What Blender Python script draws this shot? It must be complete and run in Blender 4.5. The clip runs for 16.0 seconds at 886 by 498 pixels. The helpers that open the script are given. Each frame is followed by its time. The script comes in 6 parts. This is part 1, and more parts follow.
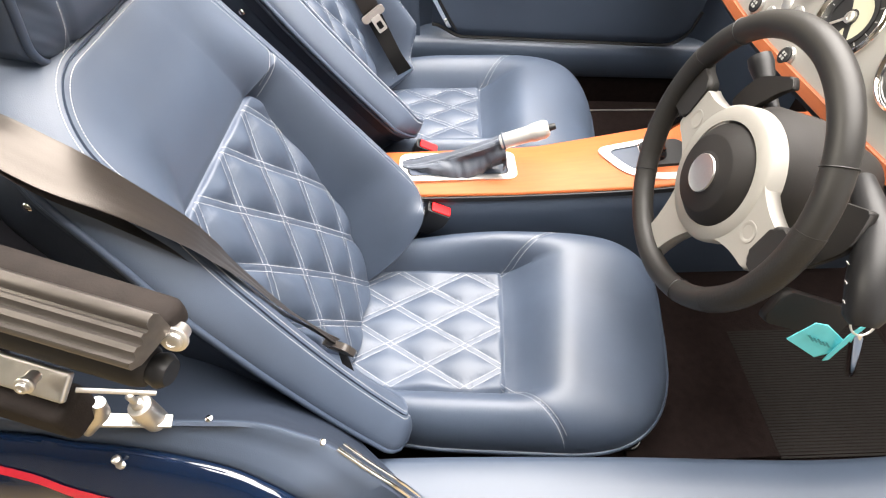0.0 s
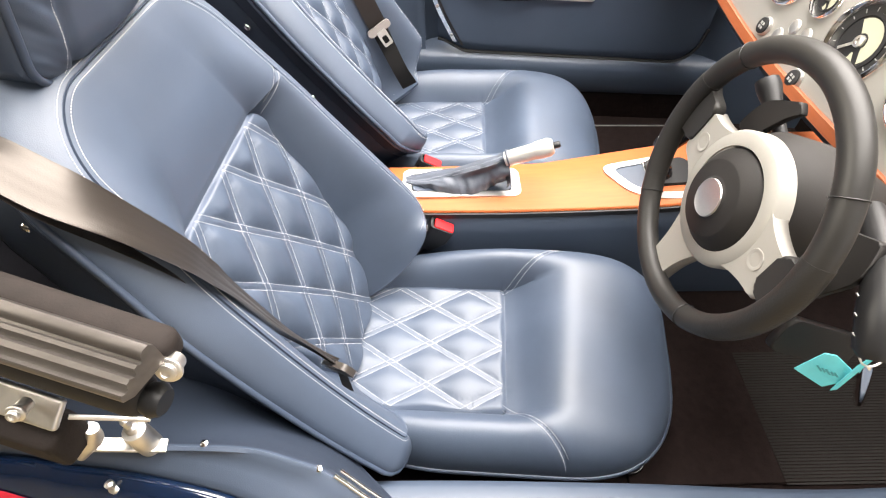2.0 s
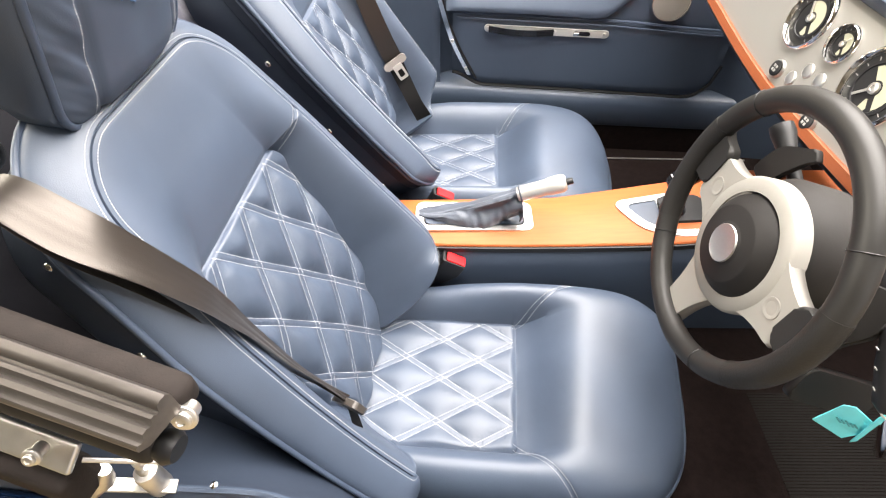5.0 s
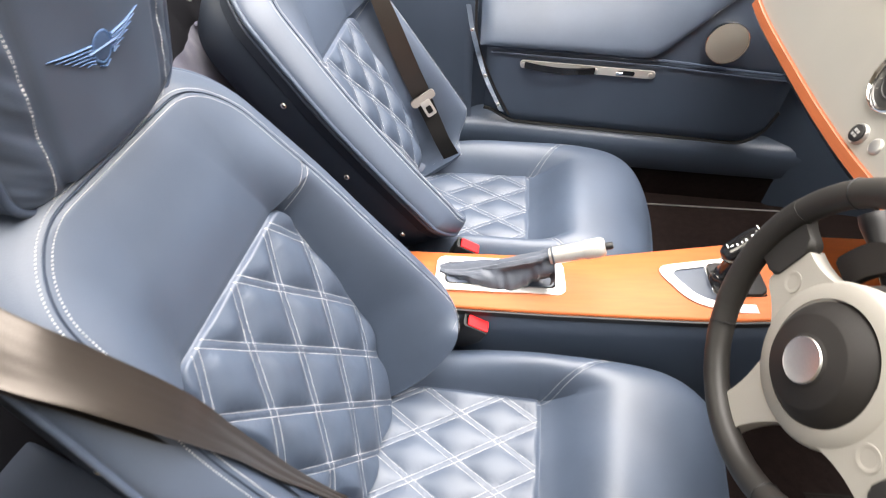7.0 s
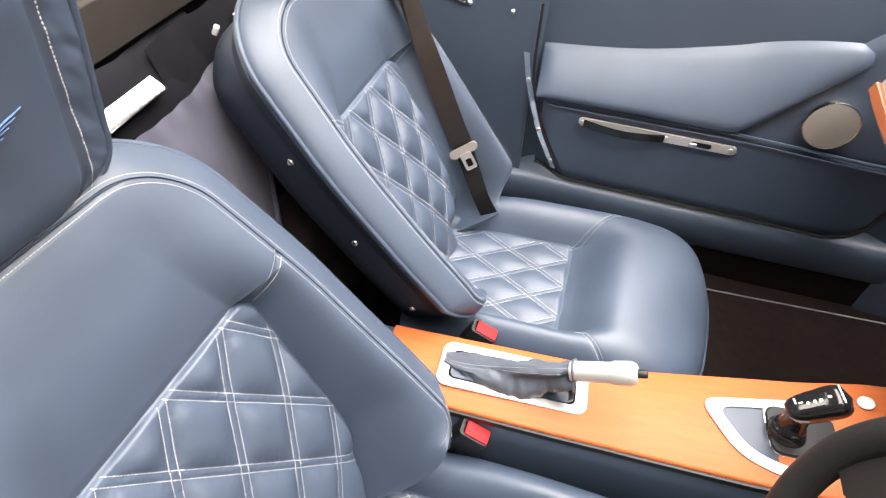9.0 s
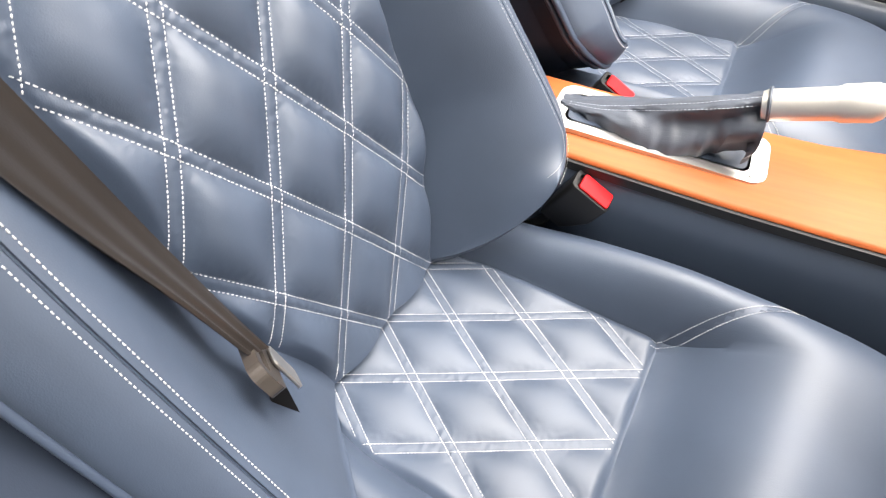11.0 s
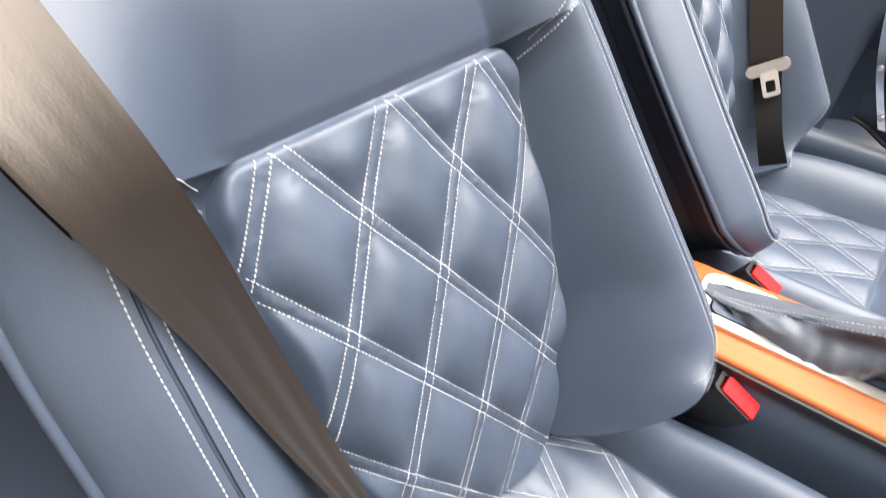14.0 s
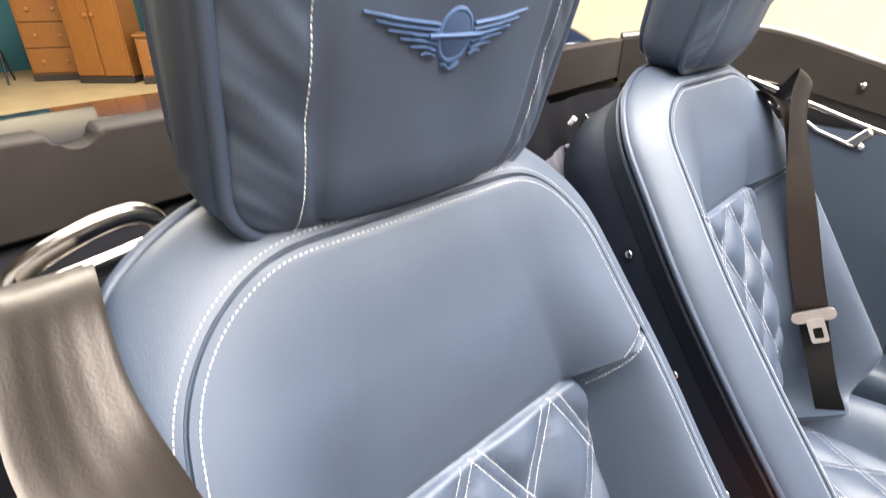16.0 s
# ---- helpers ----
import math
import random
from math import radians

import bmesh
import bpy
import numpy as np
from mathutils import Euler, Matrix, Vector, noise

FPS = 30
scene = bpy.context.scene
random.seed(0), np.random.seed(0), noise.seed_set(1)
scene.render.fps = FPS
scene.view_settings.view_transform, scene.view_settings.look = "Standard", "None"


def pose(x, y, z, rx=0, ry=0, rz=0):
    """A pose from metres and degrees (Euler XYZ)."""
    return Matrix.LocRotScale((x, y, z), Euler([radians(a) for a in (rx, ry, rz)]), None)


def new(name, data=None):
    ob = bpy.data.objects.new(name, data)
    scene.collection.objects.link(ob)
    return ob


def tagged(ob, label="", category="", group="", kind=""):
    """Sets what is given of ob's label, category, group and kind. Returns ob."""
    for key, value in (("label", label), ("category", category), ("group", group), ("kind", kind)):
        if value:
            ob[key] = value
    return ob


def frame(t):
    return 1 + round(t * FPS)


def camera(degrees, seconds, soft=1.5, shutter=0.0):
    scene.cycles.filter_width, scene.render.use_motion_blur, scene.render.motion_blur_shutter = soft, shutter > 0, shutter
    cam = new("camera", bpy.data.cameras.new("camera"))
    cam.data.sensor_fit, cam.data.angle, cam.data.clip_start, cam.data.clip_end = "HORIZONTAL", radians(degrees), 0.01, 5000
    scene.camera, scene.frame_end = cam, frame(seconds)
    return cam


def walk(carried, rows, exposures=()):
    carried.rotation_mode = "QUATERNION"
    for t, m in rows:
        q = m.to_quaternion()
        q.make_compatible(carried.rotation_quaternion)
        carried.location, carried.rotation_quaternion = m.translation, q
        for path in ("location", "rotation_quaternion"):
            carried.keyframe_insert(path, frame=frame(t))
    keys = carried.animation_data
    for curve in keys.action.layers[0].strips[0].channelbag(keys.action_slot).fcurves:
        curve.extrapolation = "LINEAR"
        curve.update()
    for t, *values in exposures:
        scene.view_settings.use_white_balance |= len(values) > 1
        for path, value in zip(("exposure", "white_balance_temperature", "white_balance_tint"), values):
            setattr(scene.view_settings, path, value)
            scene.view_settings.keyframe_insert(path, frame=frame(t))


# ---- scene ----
import functools

cam = camera(80.9, 16.0, soft=1.1, shutter=0.5)
METRES, EYE, TILT, LEAN, TURN = 1.1, 1.283, -51.0, 0.0, -2.0
START_X, START_Y = 0.011, -0.834
ROWS = [
    (0.0, 0.0, 0.0, 0.0, 0.0, 0.0, -0.0),
    (0.5, -0.002, 0.0033, 0.008, 0.1, 0.32, -0.29),
    (1.0, 0.0009, 0.0046, 0.0156, 0.3, 0.57, -0.51),
    (1.5, 0.0032, 0.0064, 0.0174, 0.32, 0.71, -0.63),
    (2.0, 0.0016, 0.0068, 0.0163, 0.38, 0.86, -0.77),
    (2.5, 0.0001, 0.0064, 0.0165, 0.53, 1.14, -0.95),
    (3.0, -0.0036, 0.0052, 0.0189, 0.76, 1.67, -1.13),
    (3.5, -0.0021, 0.0033, 0.0257, 0.8, 2.35, -1.29),
    (6.0, -0.0094, 0.0186, 0.0569, 1.83, 4.43, -2.49),
    (6.5, -0.029, 0.0458, 0.0818, 2.16, 5.2, -3.23),
    (7.0, -0.0068, 0.0847, 0.1262, 3.91, 4.42, -4.61),
    (7.5, 0.0185, 0.1297, 0.171, 5.42, 4.39, -6.34),
    (8.0, 0.0247, 0.1562, 0.2047, 7.0, 4.76, -8.31),
    (8.5, 0.0373, 0.1768, 0.2332, 8.48, 4.83, -10.3),
    (9.0, 0.0394, 0.1914, 0.2713, 10.21, 3.94, -12.56),
    (9.5, 0.0367, 0.2671, 0.1859, 12.53, 0.51, -15.07),
    (10.0, 0.0332, 0.3783, 0.0464, 14.73, -3.51, -17.43),
    (12.5, 0.0005, 0.4181, -0.0068, 23.69, -6.47, -25.74),
    (13.0, -0.0199, 0.4044, 0.0145, 25.29, -4.14, -27.38),
    (13.5, -0.0369, 0.3946, 0.0352, 26.67, -1.82, -28.67),
    (14.0, -0.0461, 0.3762, 0.0491, 27.98, 0.93, -29.69),
    (14.5, -0.0616, 0.3555, 0.0713, 29.07, 4.01, -30.7),
    (15.0, -0.0792, 0.3356, 0.1013, 29.96, 7.23, -31.64),
    (15.5, -0.0993, 0.3069, 0.1277, 30.75, 10.61, -32.4),
    (16.0, -0.1141, 0.2868, 0.1495, 31.05, 14.07, -32.96),
]
walk(cam, [(t, pose(START_X, START_Y, EYE, TILT, LEAN, TURN) @ pose(METRES * x, METRES * y, METRES * z, 90 + pitch, roll, yaw)) for t, x, y, z, yaw, pitch, roll in ROWS],
     exposures=((0.0, 0.23), (1.0, 0.33), (3.5, 0.34), (6.0, 0.26), (7.0, 0.15), (9.0, 0.09), (12.5, 0.06), (13.5, 0.09), (14.5, 0.18), (16.0, 0.26)))

# ---- world and light ----
world = bpy.data.worlds.new("world")
scene.world = world
world.use_nodes = True
sky = world.node_tree.nodes.new("ShaderNodeTexSky")
sky.sky_type, sky.sun_disc = "NISHITA", False
sky.sun_elevation, sky.sun_rotation = radians(50), radians(200)
world.node_tree.links.new(sky.outputs[0], world.node_tree.nodes["Background"].inputs[0])
world.node_tree.nodes["Background"].inputs[1].default_value = 0.12


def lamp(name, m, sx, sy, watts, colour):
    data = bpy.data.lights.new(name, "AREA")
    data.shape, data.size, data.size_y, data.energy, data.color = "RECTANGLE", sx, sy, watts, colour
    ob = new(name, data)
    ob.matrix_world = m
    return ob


lamp("rooflight_lamp", pose(1.10, 0.80, 3.35, 0, 0, 0), 3.2, 4.0, 735, (1.0, 0.94, 0.885))
# unseen fill lamp added ahead on the near side; there is no opening there
lamp("near_side_fill", pose(2.6, -3.4, 2.0, 0, 80, -48), 2.6, 4.0, 45, (1.0, 0.96, 0.92))
# unseen lamp added to brighten the garage behind the car
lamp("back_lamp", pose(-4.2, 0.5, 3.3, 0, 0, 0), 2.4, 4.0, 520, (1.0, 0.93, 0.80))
scene.view_settings.exposure = 0.0


# ---- materials ----
def material(name, colour, rough=0.5, metal=0.0, spec=0.5, coat=0.0, tint=0.0, tint_scale=6.0, bump=0.0, bump_scale=600.0, bump2=0.0, bump2_scale=40.0, stretch=None, sheen=0.0, voronoi=False):
    """A surface: base colour with a broad tint, a fine relief and a broad relief."""
    m = bpy.data.materials.new(name)
    m.use_nodes = True
    nt = m.node_tree
    b = nt.nodes["Principled BSDF"]
    b.inputs["Base Color"].default_value = (*colour, 1)
    b.inputs["Roughness"].default_value = rough
    b.inputs["Metallic"].default_value = metal
    b.inputs["Specular IOR Level"].default_value = spec
    b.inputs["Coat Weight"].default_value = coat
    b.inputs["Coat Roughness"].default_value = 0.05
    b.inputs["Sheen Weight"].default_value = sheen
    co = nt.nodes.new("ShaderNodeTexCoord")
    mp = nt.nodes.new("ShaderNodeMapping")
    nt.links.new(co.outputs["Object"], mp.inputs[0])
    if stretch:
        mp.inputs["Scale"].default_value = stretch
    if tint:
        n = nt.nodes.new("ShaderNodeTexNoise")
        n.inputs["Scale"].default_value, n.inputs["Detail"].default_value = tint_scale, 6
        nt.links.new(mp.outputs[0], n.inputs["Vector"])
        r = nt.nodes.new("ShaderNodeValToRGB")
        lo, hi = [max(0, c * (1 - tint)) for c in colour], [min(1, c * (1 + tint)) for c in colour]
        r.color_ramp.elements[0].position, r.color_ramp.elements[1].position = 0.3, 0.7
        r.color_ramp.elements[0].color, r.color_ramp.elements[1].color = (*lo, 1), (*hi, 1)
        nt.links.new(n.outputs[0], r.inputs[0])
        nt.links.new(r.outputs[0], b.inputs["Base Color"])
        q = nt.nodes.new("ShaderNodeMapRange")
        q.inputs[3].default_value, q.inputs[4].default_value = rough * 0.88, min(1, rough * 1.12)
        nt.links.new(n.outputs[0], q.inputs[0])
        nt.links.new(q.outputs[0], b.inputs["Roughness"])
    last = None
    for strength, scale, dist in ((bump, bump_scale, 0.0006), (bump2, bump2_scale, 0.004)):
        if strength:
            if voronoi and scale == bump_scale:
                t = nt.nodes.new("ShaderNodeTexVoronoi")
                t.inputs["Scale"].default_value = scale
            else:
                t = nt.nodes.new("ShaderNodeTexNoise")
                t.inputs["Scale"].default_value, t.inputs["Detail"].default_value = scale, 4
            nt.links.new(mp.outputs[0], t.inputs["Vector"])
            k = nt.nodes.new("ShaderNodeBump")
            k.inputs["Strength"].default_value, k.inputs["Distance"].default_value = strength, dist
            nt.links.new(t.outputs[0], k.inputs["Height"])
            if last:
                nt.links.new(last.outputs[0], k.inputs["Normal"])
            nt.links.new(k.outputs[0], b.inputs["Normal"])
            last = k
    return m


BLUE = (0.048, 0.066, 0.101)
leather = material("blue_leather", BLUE, 0.51, spec=0.72, tint=0.12, tint_scale=9, bump=0.10, bump_scale=900, bump2=0.12, bump2_scale=22, voronoi=True)
leather_dark = material("dark_blue_leather", (0.040, 0.054, 0.082), 0.40, tint=0.12, bump=0.08, bump_scale=900, bump2=0.08, voronoi=True)
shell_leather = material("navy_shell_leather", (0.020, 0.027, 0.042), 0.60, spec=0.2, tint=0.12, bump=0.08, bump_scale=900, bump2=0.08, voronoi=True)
leather_panel = material("blue_panel_leather", (0.050, 0.068, 0.102), 0.46, spec=0.62, tint=0.10, tint_scale=5, bump=0.07, bump_scale=900, bump2=0.08, bump2_scale=14, voronoi=True)
# the same blue leather, darkened to put the seat's shade into the colour
shaded_trim = material("shaded_blue_trim_leather", (0.026, 0.035, 0.054), 0.46, spec=0.5, tint=0.12, tint_scale=5, bump=0.08, bump_scale=900, bump2=0.08, bump2_scale=14, voronoi=True)
piping_mat = material("blue_piping", (0.050, 0.068, 0.105), 0.42, bump=0.1, bump_scale=700)
thread = material("white_thread", (0.52, 0.525, 0.53), 0.75, bump=0.3, bump_scale=1500)
thread_grey = material("pale_grey_thread", (0.32, 0.35, 0.40), 0.7)
gaiter_leather = material("gaiter_leather", (0.070, 0.081, 0.104), 0.50, tint=0.15, tint_scale=30, bump=0.25, bump_scale=800, bump2=0.2, bump2_scale=60, voronoi=True)
blue_thread = material("blue_embroidery", (0.065, 0.125, 0.26), 0.5, bump=0.4, bump_scale=1200)
blue_thread_dark = material("dark_blue_embroidery", (0.042, 0.075, 0.15), 0.5, bump=0.4, bump_scale=1200)
wood = material("orange_wood", (0.41, 0.106, 0.031), 0.52, spec=0.25, tint=0.10, tint_scale=5, stretch=(2.0, 26, 26), bump=0.05, bump_scale=60)
wood_dark = material("red_brown_wood", (0.24, 0.066, 0.022), 0.45, spec=0.4, tint=0.12, tint_scale=5, stretch=(26, 2.0, 26), bump=0.05, bump_scale=60)
bronze_chrome = material("smoked_chrome", (0.46, 0.43, 0.40), 0.20, metal=1.0, tint=0.06, tint_scale=30)
alu = material("brushed_aluminium", (0.58, 0.575, 0.565), 0.45, metal=1.0, tint=0.04, tint_scale=9, stretch=(3, 60, 60), bump=0.1, bump_scale=60)
pale_alu = material("pale_turned_aluminium", (0.70, 0.68, 0.64), 0.45, metal=0.7, tint=0.03, tint_scale=30)
panel_grey = material("satin_silver_panel", (0.30, 0.292, 0.272), 0.48, metal=0.4, tint=0.03, tint_scale=8)
chrome = material("chrome", (0.88, 0.87, 0.85), 0.10, metal=1.0)
steel = material("worn_steel", (0.66, 0.64, 0.61), 0.42, metal=1.0, tint=0.12, tint_scale=40)
taupe_plastic = material("taupe_plastic", (0.20, 0.180, 0.168), 0.45, tint=0.08, tint_scale=30)
tongue_brown = material("dark_tongue_plastic", (0.045, 0.038, 0.033), 0.35, spec=0.6, tint=0.08, tint_scale=30)
black_plastic = material("black_plastic", (0.013, 0.013, 0.014), 0.45, spec=0.35, tint=0.15, bump=0.15, bump_scale=500)
pad_black = material("matt_black_pad", (0.016, 0.0145, 0.014), 0.62, spec=0.28, tint=0.1, tint_scale=20, bump=0.12, bump_scale=600)
gloss_black = material("gloss_black", (0.010, 0.010, 0.011), 0.12)
wheel_leather = material("black_wheel_leather", (0.018, 0.017, 0.016), 0.48, spec=0.38, tint=0.12, tint_scale=20, bump=0.06, bump_scale=900, voronoi=True)
wheel_perf = material("perforated_wheel_leather", (0.016, 0.015, 0.014), 0.52, spec=0.38, bump=0.30, bump_scale=420, voronoi=True)
cream = material("stone_grey_plastic", (0.30, 0.287, 0.262), 0.45, tint=0.03, tint_scale=10, bump=0.06, bump_scale=500)
carpet = material("dark_brown_carpet", (0.011, 0.0075, 0.007), 0.95, spec=0.05, tint=0.25, tint_scale=60, bump=1.0, bump_scale=900, bump2=0.4, bump2_scale=120)
rubber = material("ribbed_rubber", (0.010, 0.009, 0.008), 0.7, spec=0.12, tint=0.15, tint_scale=30)
webbing = material("taupe_belt_webbing", (0.013, 0.0104, 0.0091), 0.37, spec=0.66, sheen=0.04, tint=0.16, tint_scale=12, stretch=(1, 1, 1), bump=0.2, bump_scale=700)
webbing.node_tree.nodes["Principled BSDF"].inputs["Specular Tint"].default_value = (1.0, 0.91, 0.83, 1)
webbing_black = material("black_belt_webbing", (0.008, 0.0072, 0.007), 0.65, spec=0.2, tint=0.1, tint_scale=30, bump=0.35, bump_scale=700)
paint = material("dark_blue_car_paint", (0.003, 0.010, 0.030), 0.10, coat=1.0, tint=0.05)
red_plastic = material("red_button", (0.62, 0.012, 0.016), 0.50, spec=0.2, tint=0.05)
red_line = material("red_coachline", (0.55, 0.02, 0.04), 0.3)
cyan_card = material("turquoise_card", (0.15, 0.70, 0.78), 0.6, tint=0.06, tint_scale=40)
cyan_ink = material("card_print", (0.06, 0.36, 0.42), 0.6)
hood_cloth = material("navy_hood_cloth", (0.090, 0.088, 0.128), 0.9, tint=0.15, tint_scale=14, bump=0.5, bump_scale=800, sheen=0.2, bump2=0.3, bump2_scale=9)
hood_felt = material("brown_black_hood_trim", (0.033, 0.0275, 0.025), 0.80, spec=0.2, tint=0.14, tint_scale=22, bump=0.4, bump_scale=300)
column_black = material("satin_black_shroud", (0.024, 0.022, 0.021), 0.62, spec=0.25, bump=0.12, bump_scale=500, tint=0.12, tint_scale=14)
mech_felt = material("dark_brown_felt", (0.020, 0.016, 0.0145), 0.85, spec=0.2, tint=0.2, tint_scale=60, bump=0.6, bump_scale=420)
hood_frame = material("bronzed_frame", (0.125, 0.113, 0.104), 0.40, metal=0.75, tint=0.15, tint_scale=14, stretch=(1, 8, 8))
dial_face = material("dial_face", (0.016, 0.016, 0.016), 0.4, tint=0.1)
dial_inner = material("dial_centre", (0.38, 0.38, 0.28), 0.5, tint=0.04)
dial_mark = material("dial_print", (0.32, 0.32, 0.31), 0.5)
white_mark = material("white_marking", (0.8, 0.8, 0.8), 0.5)
grille = material("speaker_mesh", (0.34, 0.315, 0.28), 0.50, metal=0.5, bump=1.0, bump_scale=700, voronoi=True)
concrete = material("pale_garage_floor", (0.30, 0.228, 0.128), 0.55, tint=0.12, tint_scale=3, bump=0.2, bump_scale=60)
teal_wall = material("teal_wall", (0.02, 0.10, 0.13), 0.7, tint=0.12, tint_scale=4)
white_wall = material("cream_wall", (0.74, 0.70, 0.58), 0.8, tint=0.04, tint_scale=3)
# grey chosen to hold down the light bounced from unseen walls and ceiling
low_bounce_grey = material("low_bounce_grey", (0.20, 0.19, 0.175), 0.8, tint=0.06, tint_scale=2)
pine = material("honey_pine", (0.20, 0.078, 0.016), 0.4, tint=0.14, tint_scale=6, stretch=(14, 14, 2))
pine_light = material("pale_pine", (0.30, 0.13, 0.035), 0.35, tint=0.1, tint_scale=20)
# near-black cloth colour that stands in for shade in the hood well
hood_shadow = material("black_hood_well_shade", (0.010, 0.010, 0.013), 0.85, spec=0.15, tint=0.15, tint_scale=14, bump=0.4, bump_scale=700)
dark_gap = material("dark_interior", (0.02, 0.014, 0.010), 0.7)


# ---- mesh helpers ----
def mesh_from(name, verts, faces, smooth=True):
    me = bpy.data.meshes.new(name)
    me.from_pydata([tuple(v) for v in verts], [], faces)
    me.update()
    if smooth:
        me.polygons.foreach_set("use_smooth", [True] * len(me.polygons))
        me.set_sharp_from_angle(angle=radians(50))
    return me


def thing(name, at=(0, 0, 0), label="", category="", group="", kind=""):
    e = new(name)
    e.location = at
    e.empty_display_size = 0.05
    return tagged(e, label, category, group, kind)


def link_part(name, me, mat, parent, label="", kind=""):
    me.materials.append(mat)
    ob = new(name, me)
    if parent is not None:
        ob.parent = parent
        base = parent.location if parent.parent is None else parent.location + parent.parent.location
        ob.matrix_parent_inverse = Matrix.Translation(-Vector(base)) if parent.parent is None else Matrix.Identity(4)
    return tagged(ob, label, kind=kind)


def part(name, bm, mat, parent, label="", smooth=True, kind=""):
    """Links a bmesh or a (verts, faces) pair, in world coordinates, as one mesh object under a thing or part."""
    if isinstance(bm, tuple):
        me = mesh_from(name, bm[0], bm[1], smooth)
    else:
        me = bpy.data.meshes.new(name)
        bm.normal_update()
        bm.to_mesh(me)
        bm.free()
        if smooth:
            me.polygons.foreach_set("use_smooth", [True] * len(me.polygons))
    ob = link_part(name, me, mat, parent, label, kind)
    if smooth and not isinstance(bm, tuple):
        ob.modifiers.new("even_normals", "WEIGHTED_NORMAL").keep_sharp = True
    return ob


def box(m, sx, sy, sz, bevel=0.0, segs=2):
    """A bevelled box, centred in the pose m."""
    bm = bmesh.new()
    bmesh.ops.create_cube(bm, size=1, matrix=m @ Matrix.Diagonal((sx, sy, sz, 1)))
    if bevel:
        bmesh.ops.bevel(bm, geom=bm.edges[:], offset=bevel, segments=segs, affect="EDGES", profile=0.6)
    return bm


def lathe(m, prof, n=32):
    """A turned body round the z axis of m, from (radius, height) pairs."""
    v, f = [], []
    for r, z in prof:
        for k in range(n):
            a = 2 * math.pi * k / n
            v.append(m @ Vector((r * math.cos(a), r * math.sin(a), z)))
    for i in range(len(prof) - 1):
        for k in range(n):
            f.append((i * n + k, i * n + (k + 1) % n, (i + 1) * n + (k + 1) % n, (i + 1) * n + k))
    f.append(tuple(range(n))[::-1])
    f.append(tuple((len(prof) - 1) * n + k for k in range(n)))
    return v, f


def spline(pts, n):
    """n + 1 points along a smooth curve through pts."""
    P = [Vector(p) for p in pts]
    P = [2 * P[0] - P[1]] + P + [2 * P[-1] - P[-2]]
    out, m = [], len(pts) - 1
    for k in range(n + 1):
        s = m * k / n
        i = min(int(s), m - 1)
        t = s - i
        a, b, c, d = P[i:i + 4]
        out.append(0.5 * (2 * b + (c - a) * t + (2 * a - 5 * b + 4 * c - d) * t * t + (3 * b - a - 3 * c + d) * t ** 3))
    return out


def frames_of(pts, closed=False):
    P = [Vector(p) for p in pts]
    T = [((P[(i + 1) % len(P)] if closed or i + 1 < len(P) else P[i]) - (P[i - 1] if closed or i else P[i])).normalized() for i in range(len(P))]
    up = Vector((0, 0, 1)) if abs(T[0].z) < 0.9 else Vector((1, 0, 0))
    out = []
    for p, t in zip(P, T):
        s = t.cross(up).normalized()
        up = s.cross(t).normalized()
        out.append((p, t, s, up.copy()))
    return out


def tube(pts, r, n=8, closed=False, flat=1.0, caps=True):
    """A round (or flattened) rod along pts."""
    v, f = [], []
    fr = frames_of(pts, closed)
    rr = r if isinstance(r, (list, tuple)) else [r] * len(fr)
    for (p, t, s, u), q in zip(fr, rr):
        for k in range(n):
            a = 2 * math.pi * k / n
            v.append(p + s * (q * math.cos(a)) + u * (q * flat * math.sin(a)))
    m = len(fr)
    for i in range(m if closed else m - 1):
        for k in range(n):
            j = (i + 1) % m
            f.append((i * n + k, j * n + k, j * n + (k + 1) % n, i * n + (k + 1) % n))
    if caps and not closed:
        f.append(tuple(range(n))[::-1][::-1])
        f.append(tuple((m - 1) * n + k for k in range(n))[::-1])
    return v, f


def join(*pairs):
    v, f = [], []
    for a, b in pairs:
        o = len(v)
        v += list(a)
        f += [tuple(i + o for i in q) for q in b]
    return v, f


def strip(left, right, thick):
    """A band between two rails of points, with a thickness."""
    L, R = [Vector(p) for p in left], [Vector(p) for p in right]
    v, f = [], []
    for i, (a, b) in enumerate(zip(L, R)):
        j, k = min(i + 1, len(L) - 1), max(i - 1, 0)
        n = (b - a).cross((L[j] + R[j]) - (L[k] + R[k])).normalized() * thick / 2
        v += [a + n, b + n, b - n, a - n]
    for i in range(len(L) - 1):
        o, p = 4 * i, 4 * i + 4
        for k in range(4):
            f.append((o + k, o + (k + 1) % 4, p + (k + 1) % 4, p + k))
    f += [(3, 2, 1, 0), (len(v) - 4, len(v) - 3, len(v) - 2, len(v) - 1)]
    return v, f


def loft(*rails):
    """A skin across rails of as many points each."""
    n, m = len(rails[0]), len(rails)
    v = [Vector(r[i]) for i in range(n) for r in rails]
    f = [(i * m + k, i * m + k + 1, (i + 1) * m + k + 1, (i + 1) * m + k) for i in range(n - 1) for k in range(m - 1)]
    return v, f


